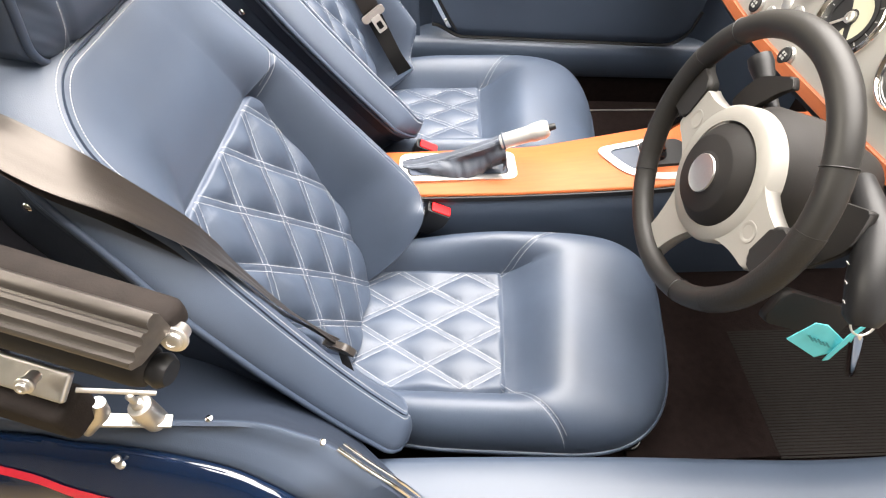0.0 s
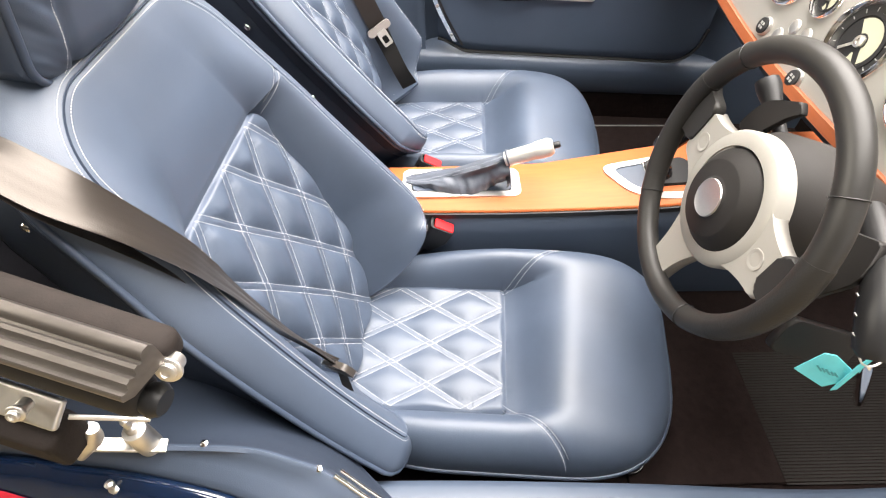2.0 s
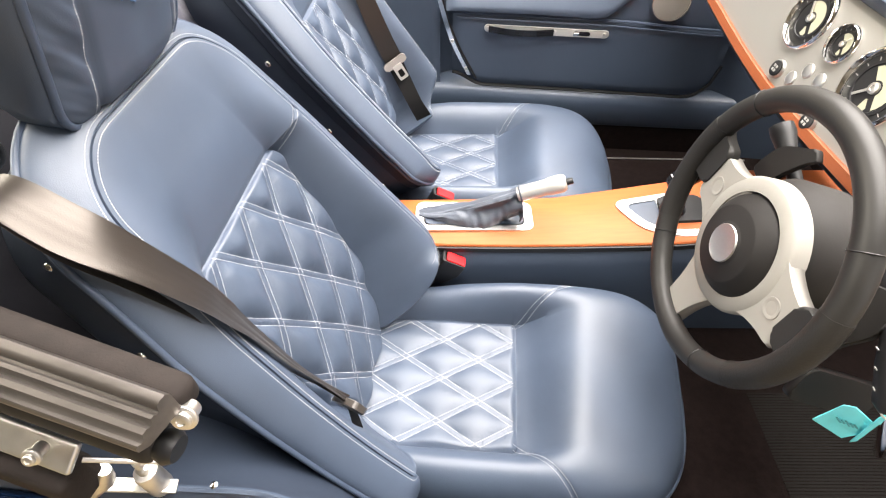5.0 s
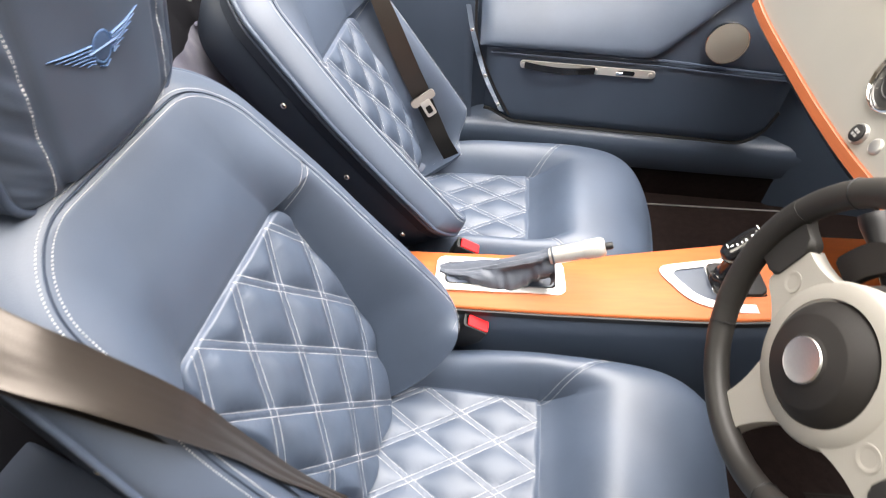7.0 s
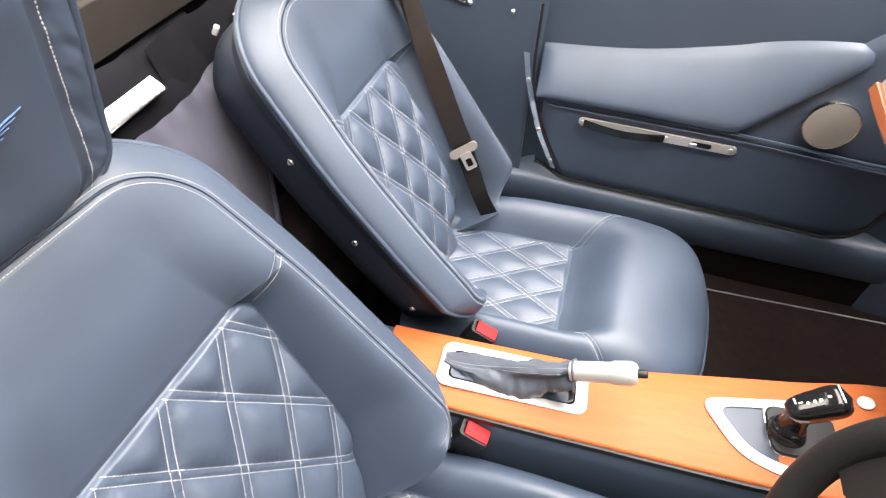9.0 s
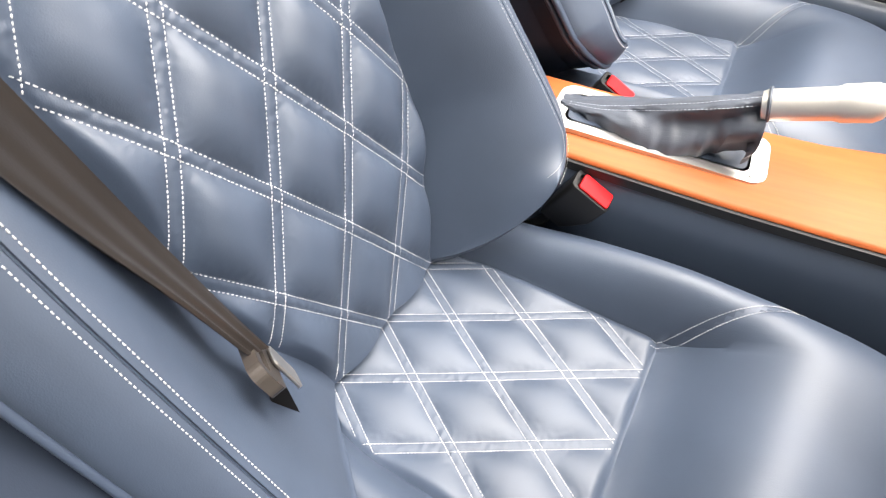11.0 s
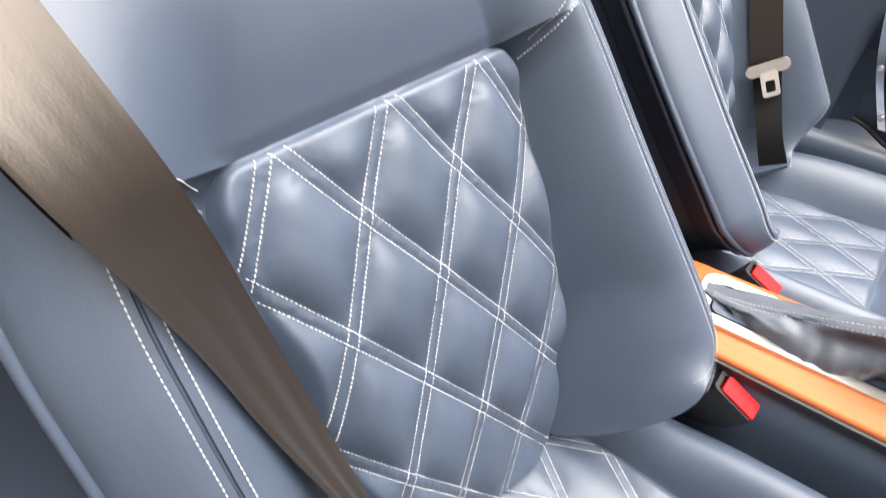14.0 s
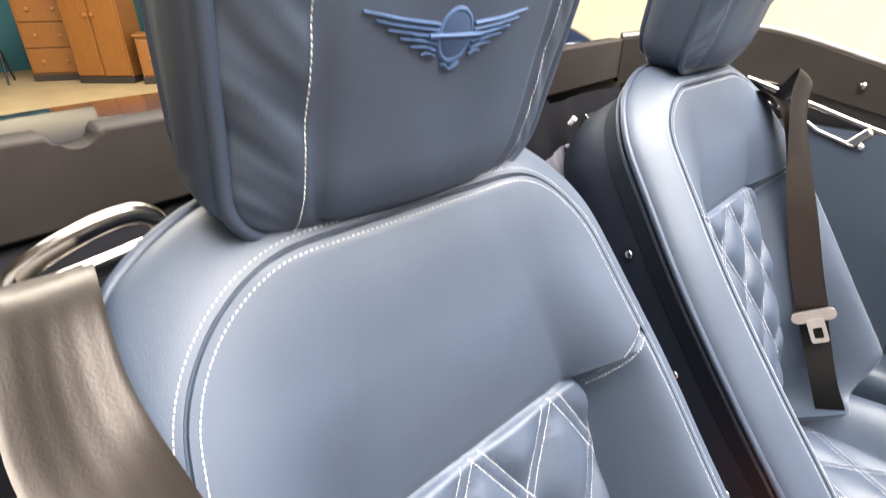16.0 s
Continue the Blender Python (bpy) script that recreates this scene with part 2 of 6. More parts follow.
def slab(outline, m, depth, bevel=0.0, segs=2, hole=None):
    """A plate from a 2D outline, in the xy plane of m, going down by depth. hole: a smaller outline of as many points, left open."""
    n = len(outline)
    bm = bmesh.new()
    if hole is None:
        top = [bm.verts.new(m @ Vector((x, y, 0))) for x, y in outline]
        low = [bm.verts.new(m @ Vector((x, y, -depth))) for x, y in outline]
        face = bm.faces.new(top)
        bm.faces.new(low[::-1])
        for i in range(n):
            bm.faces.new((top[i], low[i], low[(i + 1) % n], top[(i + 1) % n]))
        if bevel:
            bmesh.ops.bevel(bm, geom=list(face.edges), offset=bevel, segments=segs, affect="EDGES", profile=0.6)
    else:
        rings = [[bm.verts.new(m @ Vector((x, y, z))) for x, y in o] for o, z in ((outline, -depth), (outline, 0), (hole, 0), (hole, -depth))]
        for a, b in zip(rings, rings[1:] + rings[:1]):
            for i in range(n):
                bm.faces.new((a[i], a[(i + 1) % n], b[(i + 1) % n], b[i]))
    bmesh.ops.recalc_face_normals(bm, faces=bm.faces[:])
    return bm


def rounded(w, h, r, n=6, cx=0.0, cy=0.0):
    """A rounded rectangle's outline."""
    out = []
    for sx, sy, a0 in ((1, 1, 0), (-1, 1, 90), (-1, -1, 180), (1, -1, 270)):
        for k in range(n + 1):
            a = radians(a0 + 90 * k / n)
            out.append((cx + sx * (w / 2 - r) + r * math.cos(a), cy + sy * (h / 2 - r) + r * math.sin(a)))
    return out


def softened(outline, r, n=5):
    """An outline with its corners rounded off."""
    out = []
    for i, c in enumerate(outline):
        c = Vector((*c, 0))
        a, b = [Vector((*outline[j % len(outline)], 0)) - c for j in (i - 1, i + 1)]
        p, q = c + a * min(0.45, r / a.length), c + b * min(0.45, r / b.length)
        out += [tuple((p * (1 - t) ** 2 + c * 2 * t * (1 - t) + q * t * t)[:2]) for t in (k / n for k in range(n + 1))]
    return out


def stitch_run(v, f, pts, normals, length=0.0027, gap=0.0008, w=0.00045, h=0.0004):
    """Adds thread stitches along a line of surface points."""
    P = [Vector(p) for p in pts]
    s, i, carry = 0.0, 0, 0.0
    acc = [0.0]
    for a, b in zip(P, P[1:]):
        acc.append(acc[-1] + (b - a).length)
    total, pos, idx = acc[-1], 0.0, 0
    while pos + length < total:
        mid = pos + length / 2
        while acc[idx + 1] < mid:
            idx += 1
        t = (mid - acc[idx]) / max(1e-9, acc[idx + 1] - acc[idx])
        c = P[idx].lerp(P[idx + 1], t)
        d = (P[idx + 1] - P[idx]).normalized()
        n = Vector(normals[idx])
        side = d.cross(n).normalized()
        c = c + n * h * 0.7
        o = len(v)
        L = length / 2
        v += [c - d * L - n * h, c - d * L * 0.6 + side * w + n * h * 0.3, c - d * L * 0.6 - side * w + n * h * 0.3, c - d * L * 0.5 + n * h,
              c + d * L - n * h, c + d * L * 0.6 + side * w + n * h * 0.3, c + d * L * 0.6 - side * w + n * h * 0.3, c + d * L * 0.5 + n * h]
        f += [(0 + o, 3 + o, 1 + o), (0 + o, 2 + o, 3 + o), (1 + o, 3 + o, 7 + o, 5 + o), (3 + o, 2 + o, 6 + o, 7 + o), (4 + o, 5 + o, 7 + o), (4 + o, 7 + o, 6 + o)]
        pos += length + gap


# ---- seats ----
BACK_O = Vector((-0.008, 0, 0.566))          # foot of the bolster's front edge
BACK_V = Vector((-0.566, 0, 0.824))          # up along the reclined back
BACK_W = Vector((0.824, 0, 0.566))           # out of the back, towards the driver
V_QUILT, V_TOP = 0.368, 0.545


def shape_of(far):
    """Sets what differs between the two seats, which are built as mirror images."""
    global FOOT_RAISE, INNER_FOOT, OUTER_FOOT, OUTER_DROP, RECLINE, CUSH_SKEW, OUTER_WIDTHS, OUTER_CREST, OUTER_WELL, OUTER_SINK, OUTER_BAND, CUSH_OUTER, CUSH_CORNER, CUSH_FRONT, CUSH_INNER, OUTER_TUCK, V_LOW
    CUSH_INNER = 0.0 if far else 0.035                                      # how much higher the cushion's inner edge lies
    OUTER_TUCK = 0.062 if far else 0.0                                       # how far the outer bolster's foot tucks in behind the cushion
    V_LOW = -0.052 if far else -0.045                                       # the back's lower end
    FOOT_RAISE = 0.025 if far else 0.050                                    # how far the inner bolster ends above the cushion
    INNER_FOOT = (V_LOW + 0.040, 0.22) if far else (V_LOW + 0.045, 0.42)    # where its foot rounds off, and how much
    OUTER_FOOT = (0.060, 0.66) if far else (-0.036, 0.05)
    OUTER_DROP = 0.0 if far else 0.002                                    # how far the outer bolster reaches down
    OUTER_WIDTHS = (0.203, 0.213, 0.216, 0.216, 0.190, 0.152) if far else (0.214, 0.209, 0.206, 0.199, 0.172, 0.152)
    RECLINE = 0.05 if far else 0.0                                          # how much further the back leans
    OUTER_SINK = 0.010 if far else 0.036                                    # how much flatter it is towards its foot
    OUTER_BAND = 0.45 if far else 1.0                                       # how wide the band outside its crest is
    OUTER_WELL = 0.160 if far else 0.0                                       # how far out its inner face begins low down
    OUTER_CREST = 1.5                                                       # how hollow the outer bolster is
    CUSH_OUTER = (0.0, 0.032) if far else (0.026, 0.0)                      # how much lower and wider the cushion's outer side is
    CUSH_CORNER = 4.6 if far else 3.0                                       # how square its front corners are
    CUSH_FRONT = 0.450 if far else 0.462                                    # its front edge
    CUSH_SKEW = -0.10 if far else 0.12                                      # how much further forward the inner front corner lies


shape_of(False)
QU, QV = 0.0455, 0.0712                      # half a diamond of the quilting
Q_TOP, Q_SIDE = 0.3712, -0.0035              # a crossing of its lines
DEPTH_V = [-0.06, -0.04, 0.083, 0.158, 0.230, 0.300, 0.364, 0.385, 0.410, 0.450, 0.510, 0.555]
DEPTH_W = [-0.172, -0.165, -0.1165, -0.096, -0.080, -0.0685, -0.057, -0.047, -0.035, -0.018, -0.005, 0.0]


def smooth(e0, e1, x):
    t = min(1.0, max(0.0, (x - e0) / (e1 - e0)))
    return t * t * (3 - 2 * t)


@functools.lru_cache(maxsize=None)
def straight_half(v, widths):
    """Half width of the back before its corners are rounded."""
    return float(np.mean(np.interp([v + 0.006 * k for k in range(-6, 7)], [-0.05, 0.125, 0.22, 0.33, 0.47, 0.57], widths)))


def back_half(v, side=1):
    """Half width of the back at its crest; its foot is rounded, more so on the inner side."""
    w = straight_half(round(v, 5), (0.200, 0.198, 0.193, 0.187, 0.166, 0.148) if side > 0 else OUTER_WIDTHS)
    r, c = 0.075, V_TOP - 0.075
    if v > c:
        w = w - r + math.sqrt(max(0.0, r * r - (v - c) ** 2))
    start, share = INNER_FOOT if side > 0 else OUTER_FOOT
    if v < start:
        t = min(1.0, (start - v) / (start - V_LOW))
        w -= share * (w - quilt_half(v)) * (1 - max(0.0, 1 - t ** 2.2) ** (1 / 2.2))
    return w


def well_half(v):
    """Half width of the hollow between the bolsters."""
    return 0.092 + 0.045 * smooth(-0.05, 0.12, v) + 0.006 * smooth(0.2, 0.36, v)


def quilt_half(v):
    """Half width of the quilted panel in the back, with rounded upper corners."""
    return well_half(v) - 0.030 * (1 - math.sqrt(max(0.0, 1 - min(1.0, max(0.0, (v - V_QUILT + 0.032) / 0.032)) ** 2)))


def puff(d1, d2, depth=0.0112, reach=0.031, rib=0.0011):
    """A pillow between stitched lines: creases at the stitches, a low ridge between each pair."""
    rise = [1 - (1 - min(1.0, max(0.0, (d - 0.0046) / reach))) ** 2.4 for d in (d1, d2)]
    ridge = max(max(0.0, 1 - (d / 0.0044) ** 2) for d in (d1, d2))
    return depth * rise[0] * rise[1] + rib * ridge


def lattice(a, b, ku, kv):
    """Distances to the nearest line of the two families of stitched lines."""
    k = 1 / math.hypot(1 / ku, 1 / kv)
    out = []
    for s in (a / ku + b / kv, a / ku - b / kv):
        out.append(abs(s - 2 * round(s / 2)) * k)
    return out


@functools.lru_cache(maxsize=None)
def back_depth(v):
    return float(np.mean(np.interp([v + 0.004 * k for k in range(-4, 5)], DEPTH_V, DEPTH_W)))


def gathers(a, b, d):
    """Fine gathers in the leather where the thread pulls it in."""
    return 0.0007 * math.exp(-(d / 0.013) ** 2) * noise.noise(Vector((a * 210, b * 210, 3.0)))


def back_w(u, v):
    """Height of the back's surface over the plane of its crest."""
    d = back_depth(round(v, 5)) + 0.03 * max(-0.1, min(0.1, u)) * (1 - smooth(0.36, 0.46, v))
    q, p, h = quilt_half(v), well_half(min(v, V_QUILT)), max(back_half(v, math.copysign(1, u)), 0.02)
    au = abs(u)
    if v <= V_QUILT:
        if au < q - 1e-6:
            edge = min(q - au, V_QUILT - v)
            lines = lattice(u - Q_SIDE, Q_TOP - v, QU, QV)
            rim = 0.0035 * smooth(0.0, 0.006, V_QUILT - v) * (1 - smooth(0.012, 0.060, V_QUILT - v)) * smooth(0.0, 0.012, q - au)
            return d + rim + puff(*lines) * (0.25 + 0.75 * smooth(0.004, 0.036, V_QUILT - v)) * smooth(0.0, 0.005, V_QUILT - v) * (0.2 + 0.8 * smooth(0.0, 0.014, q - au)) + gathers(u, v, min(lines)) - 0.004 * math.exp(-(edge / 0.005) ** 2)
        face = q + max(0.0, min(OUTER_WELL, h - 0.042) - q) * (1 - smooth(0.08, 0.28, v)) if u < 0 else q
        s = max(0.0, min(1.0, (au - face) / max(0.01, h - face)))
        w = d * (1 - math.sin(s * math.pi / 2) ** crest_power(v, u))
        return w + 0.004 * math.sin(s * math.pi) - 0.004 * math.exp(-(min(au - q, 0.7 * (V_QUILT - v) + 0.5 * (au - q)) / 0.006) ** 2) - shoulder_seam(au, v, p, h)
    t = 1 - (1 - min(1.0, (v - V_QUILT) / 0.16)) ** 2
    c = p - 0.030
    q2 = c * (1 - t) + min(c, 0.42 * h) * t
    s = max(0.0, min(1.0, (au - q2) / max(0.01, h - q2)))
    soft = math.sin(s * math.pi / 2) ** crest_power(v, u)
    pillow = 0.002 * (1 - math.exp(-((v - V_QUILT) / 0.030) ** 2)) * (1 - smooth(V_QUILT + 0.03, V_QUILT + 0.13, v))
    w = (d + pillow) * (1 - soft) - 0.004 * math.exp(-((v - V_QUILT) / 0.005) ** 2) * (1 - smooth(p - 0.020, p - 0.004, au))
    w += 0.004 * math.sin(s * math.pi) * (1 - t)
    return w - 0.002 * math.exp(-((V_TOP - v) / 0.004) ** 2) - shoulder_seam(au, v, p, h)


def crest_power(v, u):
    """How late the surface rises to the crest: steep bolsters below, the outer one hollow, a flat dish at the shoulder."""
    low = 1.1 if u > 0 else OUTER_CREST
    return low + ((1.7 if u > 0 else 1.8) - low) * smooth(V_QUILT - 0.05, V_QUILT + 0.08, v)


def shoulder_seam(au, v, q, h):
    """The stitched seam from the quilting's corner out to the crest."""
    t = (au - q) / max(0.01, h - q)
    return 0.0022 * smooth(q - 0.006, q + 0.004, au) * math.exp(-((v - V_QUILT + 0.012 - 0.026 * t) / 0.004) ** 2)


def crest_drop(u, v):
    """The outer bolster is flatter towards its foot."""
    return -0.006 - OUTER_SINK * (1 - smooth(0.0, 0.46, v)) * smooth(0.09, 0.17, -u) - 0.007 * smooth(0.10, 0.165, u) * smooth(0.0, 0.3, v) - RECLINE * max(0.0, v) - OUTER_TUCK * (1 - smooth(V_LOW, 0.020, v)) * smooth(0.05, 0.12, -u)


def back_at(yc, u, v, w):
    w = w + crest_drop(u, v)
    v = v + FOOT_RAISE * smooth(0.095, 0.160, u) * (1 - smooth(V_LOW, 0.16, v)) - OUTER_DROP * smooth(0.09, 0.165, -u) * (1 - smooth(V_LOW, 0.13, v))
    return BACK_O + BACK_V * v + BACK_W * w + Vector((0, yc + u + 0.01 * v, 0))


def back_p(yc, u, v, lift=0.0):
    return back_at(yc, u, v, back_w(u, v) + lift)


def surface_normal(fn, u, v, e=0.002):
    n = (fn(u + e, v) - fn(u - e, v)).cross(fn(u, v + e) - fn(u, v - e))
    n.normalize()
    return n


def regions_to_parts(verts, quads, groups, names, mats, parent, labels):
    """Splits one grid into meshes, one for each region."""
    obs = {}
    for g, (name, mat, label) in enumerate(zip(names, mats, labels)):
        used, vs, fs = {}, [], []
        for q, k in zip(quads, groups):
            if k == g:
                for i in q:
                    if i not in used:
                        used[i] = len(vs)
                        vs.append(verts[i])
                fs.append(tuple(used[i] for i in q))
        if fs:
            obs[g] = part(name, (vs, fs), mat, parent, label)
    return obs


def lattice_runs(fn, inside, ku, kv, top, up, v0, v1, offset=0.0046, aside=0.0):
    """Double lines of stitching along a quilted panel."""
    V, F = [], []
    L = math.hypot(ku, kv)
    pu, pv = kv / L, ku / L
    for fam in (1, -1):
        for k in range(-14, 15):
            for off in (-offset, offset):
                run, nor = [], []
                n = 320
                for i in range(n + 1):
                    v = v0 + (v1 - v0) * i / n
                    b = (top - v) / kv
                    u = aside + ku * (2 * k - fam * b) + off / pu
                    vv = v
                    if inside(u, vv):
                        run.append(fn(u, vv))
                        nn = surface_normal(fn, u, vv)
                        nor.append(-nn if nn.dot(up) < 0 else nn)
                    elif run:
                        if len(run) > 3:
                            stitch_run(V, F, run, nor)
                        run, nor = [], []
                if len(run) > 3:
                    stitch_run(V, F, run, nor)
    return V, F


def make_back(seat, yc):
    nq, nb, n1, n2 = 190, 26, 270, 62
    nu = nq + 2 * nb
    vs = [V_LOW + 0.03 * (j / 16) ** 2 for j in range(16)]
    vs += [V_LOW + 0.03 + (V_QUILT - V_LOW - 0.03) * j / n1 for j in range(n1)]
    rows_low = len(vs)
    vs += [V_QUILT + (V_TOP - V_QUILT) * (1 - (1 - j / n2) ** 1.25) for j in range(n2 + 1)]
    nv = len(vs) - 1
    verts, quads, groups = [], [], []
    for v in vs:
        h, g = back_half(v, 1), back_half(v, -1)
        q = min(quilt_half(v), 0.75 * h) if v > V_QUILT else quilt_half(v)
        us = [-g + (g - q) * (i / nb) ** 0.85 for i in range(nb)] + [-q + 2 * q * i / nq for i in range(nq + 1)] + [q + (h - q) * (1 - (1 - i / nb) ** 0.85) for i in range(1, nb + 1)]
        verts += [back_p(yc, u, v) for u in us]
    for j in range(nv):
        for i in range(nu):
            a = j * (nu + 1) + i
            quads.append((a, a + 1, a + nu + 2, a + nu + 1))
            groups.append(3 if j >= rows_low else (1 if i < nb else (2 if i >= nb + nq else 0)))
    regions_to_parts(verts, quads, groups, ("quilted_back_panel", "side_bolster", "side_bolster", "shoulder_panel"), (leather,) * 4, seat,
                     ("diamond-quilted blue leather with white double stitching", "smooth blue leather bolster", "smooth blue leather bolster", "smooth blue leather shoulder panel"))
    foot = [back_p(yc, (-back_half(V_LOW, -1) + (back_half(V_LOW, -1) + back_half(V_LOW, 1)) * i / 60), V_LOW) for i in range(61)]
    part("foot_panel", loft(foot, [p - BACK_V * 0.006 - BACK_W * 0.010 for p in foot], [p - BACK_V * 0.010 - BACK_W * 0.030 for p in foot], [p - BACK_V * 0.012 - BACK_W * 0.14 for p in foot]), leather, seat, "smooth blue leather underside")
    # the band that wraps round the crest to the piping, and the shell behind it
    loop = [(-back_half(v, -1), v) for v in vs]
    loop += [(-back_half(V_TOP, -1) + (back_half(V_TOP, -1) + back_half(V_TOP, 1)) * i / nu, V_TOP) for i in range(1, nu)]
    loop += [(back_half(v, 1), v) for v in reversed(vs)]
    out = []
    for i, (u, v) in enumerate(loop):
        a, b = loop[max(i - 2, 0)], loop[min(i + 2, len(loop) - 1)]
        t = Vector((b[0] - a[0], b[1] - a[1]))
        t.normalize()
        out.append((-t.y, t.x))

    def ring(d, w):
        res = []
        for (u, v), n in zip(loop, out):
            # the band narrows where it turns in under the inner bolster
            e = d * (0.45 + 0.55 * smooth(V_LOW, V_LOW + 0.06, v)) if u > 0 and d > 0.006 else d
            if u < 0 and d > 0.006:
                e = d * (1 - (1 - OUTER_BAND * (0.4 + 0.6 * smooth(V_LOW, 0.05, v)) if OUTER_BAND < 1 else 0.0) * (1 - smooth(0.10, 0.40, v)))
            res.append(back_at(yc, u + n[0] * e, v + n[1] * e, w))
        return res

    def rings(profile):
        v, f, m = [], [], len(loop)
        for d, w in profile:
            v += ring(d, w)
        for r in range(len(profile) - 1):
            for i in range(m - 1):
                f.append((r * m + i, r * m + i + 1, (r + 1) * m + i + 1, (r + 1) * m + i))
        return v, f
    part("side_band", rings([(0, 0), (0.0007, -0.0030), (0.0016, -0.0028), (0.0024, -0.0008), (0.010, -0.0018), (0.018, -0.0055), (0.030, -0.0125), (0.040, -0.020), (0.045, -0.026), (0.047, -0.032)]), leather, seat, "smooth blue leather band round the seat edge")
    part("edge_piping", tube(ring(0.0475, -0.033)[::2], 0.0042, 8), piping_mat, seat, "blue leather piping")
    part("edge_piping", tube(ring(0.0425, -0.0445)[::2], 0.0034, 8), piping_mat, seat, "blue leather piping")
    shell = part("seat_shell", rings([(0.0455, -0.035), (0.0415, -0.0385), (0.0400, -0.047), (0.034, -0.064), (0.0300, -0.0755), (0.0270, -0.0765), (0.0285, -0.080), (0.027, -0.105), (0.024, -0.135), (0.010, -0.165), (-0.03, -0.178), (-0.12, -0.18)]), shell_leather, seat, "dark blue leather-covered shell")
    for side in (-1, 1):
        for v in (0.012, 0.200, 0.368, 0.49):
            m = Matrix.Translation(back_at(yc, side * (back_half(min(v, 0.4), side) + 0.029) - (side * 0.022 if v > 0.45 else 0), v, -0.112 + 0.05 * v)) @ Matrix.Rotation(radians(90 * side), 4, "X").inverted()
            part("snap_stud", lathe(m, [(0.0045, -0.002), (0.0062, 0.0), (0.0058, 0.0030), (0.0035, 0.0045), (0.001, 0.005)], 12), chrome, shell, "round chrome snap stud")
    # stitching
    fn = lambda u, v: back_p(yc, u, v)
    V, F = lattice_runs(fn, lambda u, v: v < V_QUILT - 0.002 and abs(u) < quilt_half(v) - 0.002, QU, QV, Q_TOP, BACK_W, V_LOW, V_QUILT, aside=Q_SIDE)
    part("quilt_stitching", (V, F), thread, seat, "white double stitching", kind="stuff")
    V, F = [], []
    m = len(loop)
    for d, w in ((-0.0046, None), (0.0062, -0.0018)):
        pts, nor = [], []
        for i in range(0, m):
            (u, v), n = loop[i], out[i]
            if w is None:
                pts.append(back_p(yc, u + n[0] * d, v + n[1] * d, 0.0003))
            else:
                pts.append(back_at(yc, u + n[0] * d, v + n[1] * d, -0.0014))
            nor.append((BACK_W * 0.9 + BACK_V * n[1] * 0.4 + Vector((0, n[0] * 0.4, 0))).normalized())
        stitch_run(V, F, pts, nor)
    for s in (-1, 1):
        for o in (-0.0055, 0.0055):
            pts, nor = [], []
            for k in range(30):
                t = k / 29
                u = s * (well_half(V_QUILT) + (back_half(0.38, s) - well_half(V_QUILT)) * t)
                v = V_QUILT - 0.012 + 0.026 * t + o
                pts.append(back_p(yc, u, v, 0.0004))
                nor.append(surface_normal(fn, u, v))
            stitch_run(V, F, pts, nor)
    part("seam_stitching", (V, F), thread, seat, "white double stitching along the seams", kind="stuff")


CUSH_BACK, CUSH_W, PIPE_Z = -0.170, 0.217, 0.372
CQU, CQX = 0.0425, 0.0700
QX0, QX1 = -0.170, 0.145


def cush_half(x):
    c = 0.24
    w = CUSH_W - 0.02 * smooth(0.05, -0.17, x)
    if x > c:
        t = min(1.0, (x - c) / (CUSH_FRONT - c))
        w *= max(0.0, 1 - t ** CUSH_CORNER) ** (1 / 2.8)
    return w


def cush_well_half(x):
    return 0.134 - 0.016 * smooth(-0.05, -0.16, x)


def cush_quilt_half(x):
    t = min(1.0, max(0.0, (x - QX1 + 0.016) / 0.016))
    return cush_well_half(x) - 0.014 * (1 - math.sqrt(max(0.0, 1 - t * t)))


def pipe_z(u):
    """Height of the piping round the cushion."""
    return PIPE_Z + CUSH_INNER * smooth(0.05, 0.16, u)


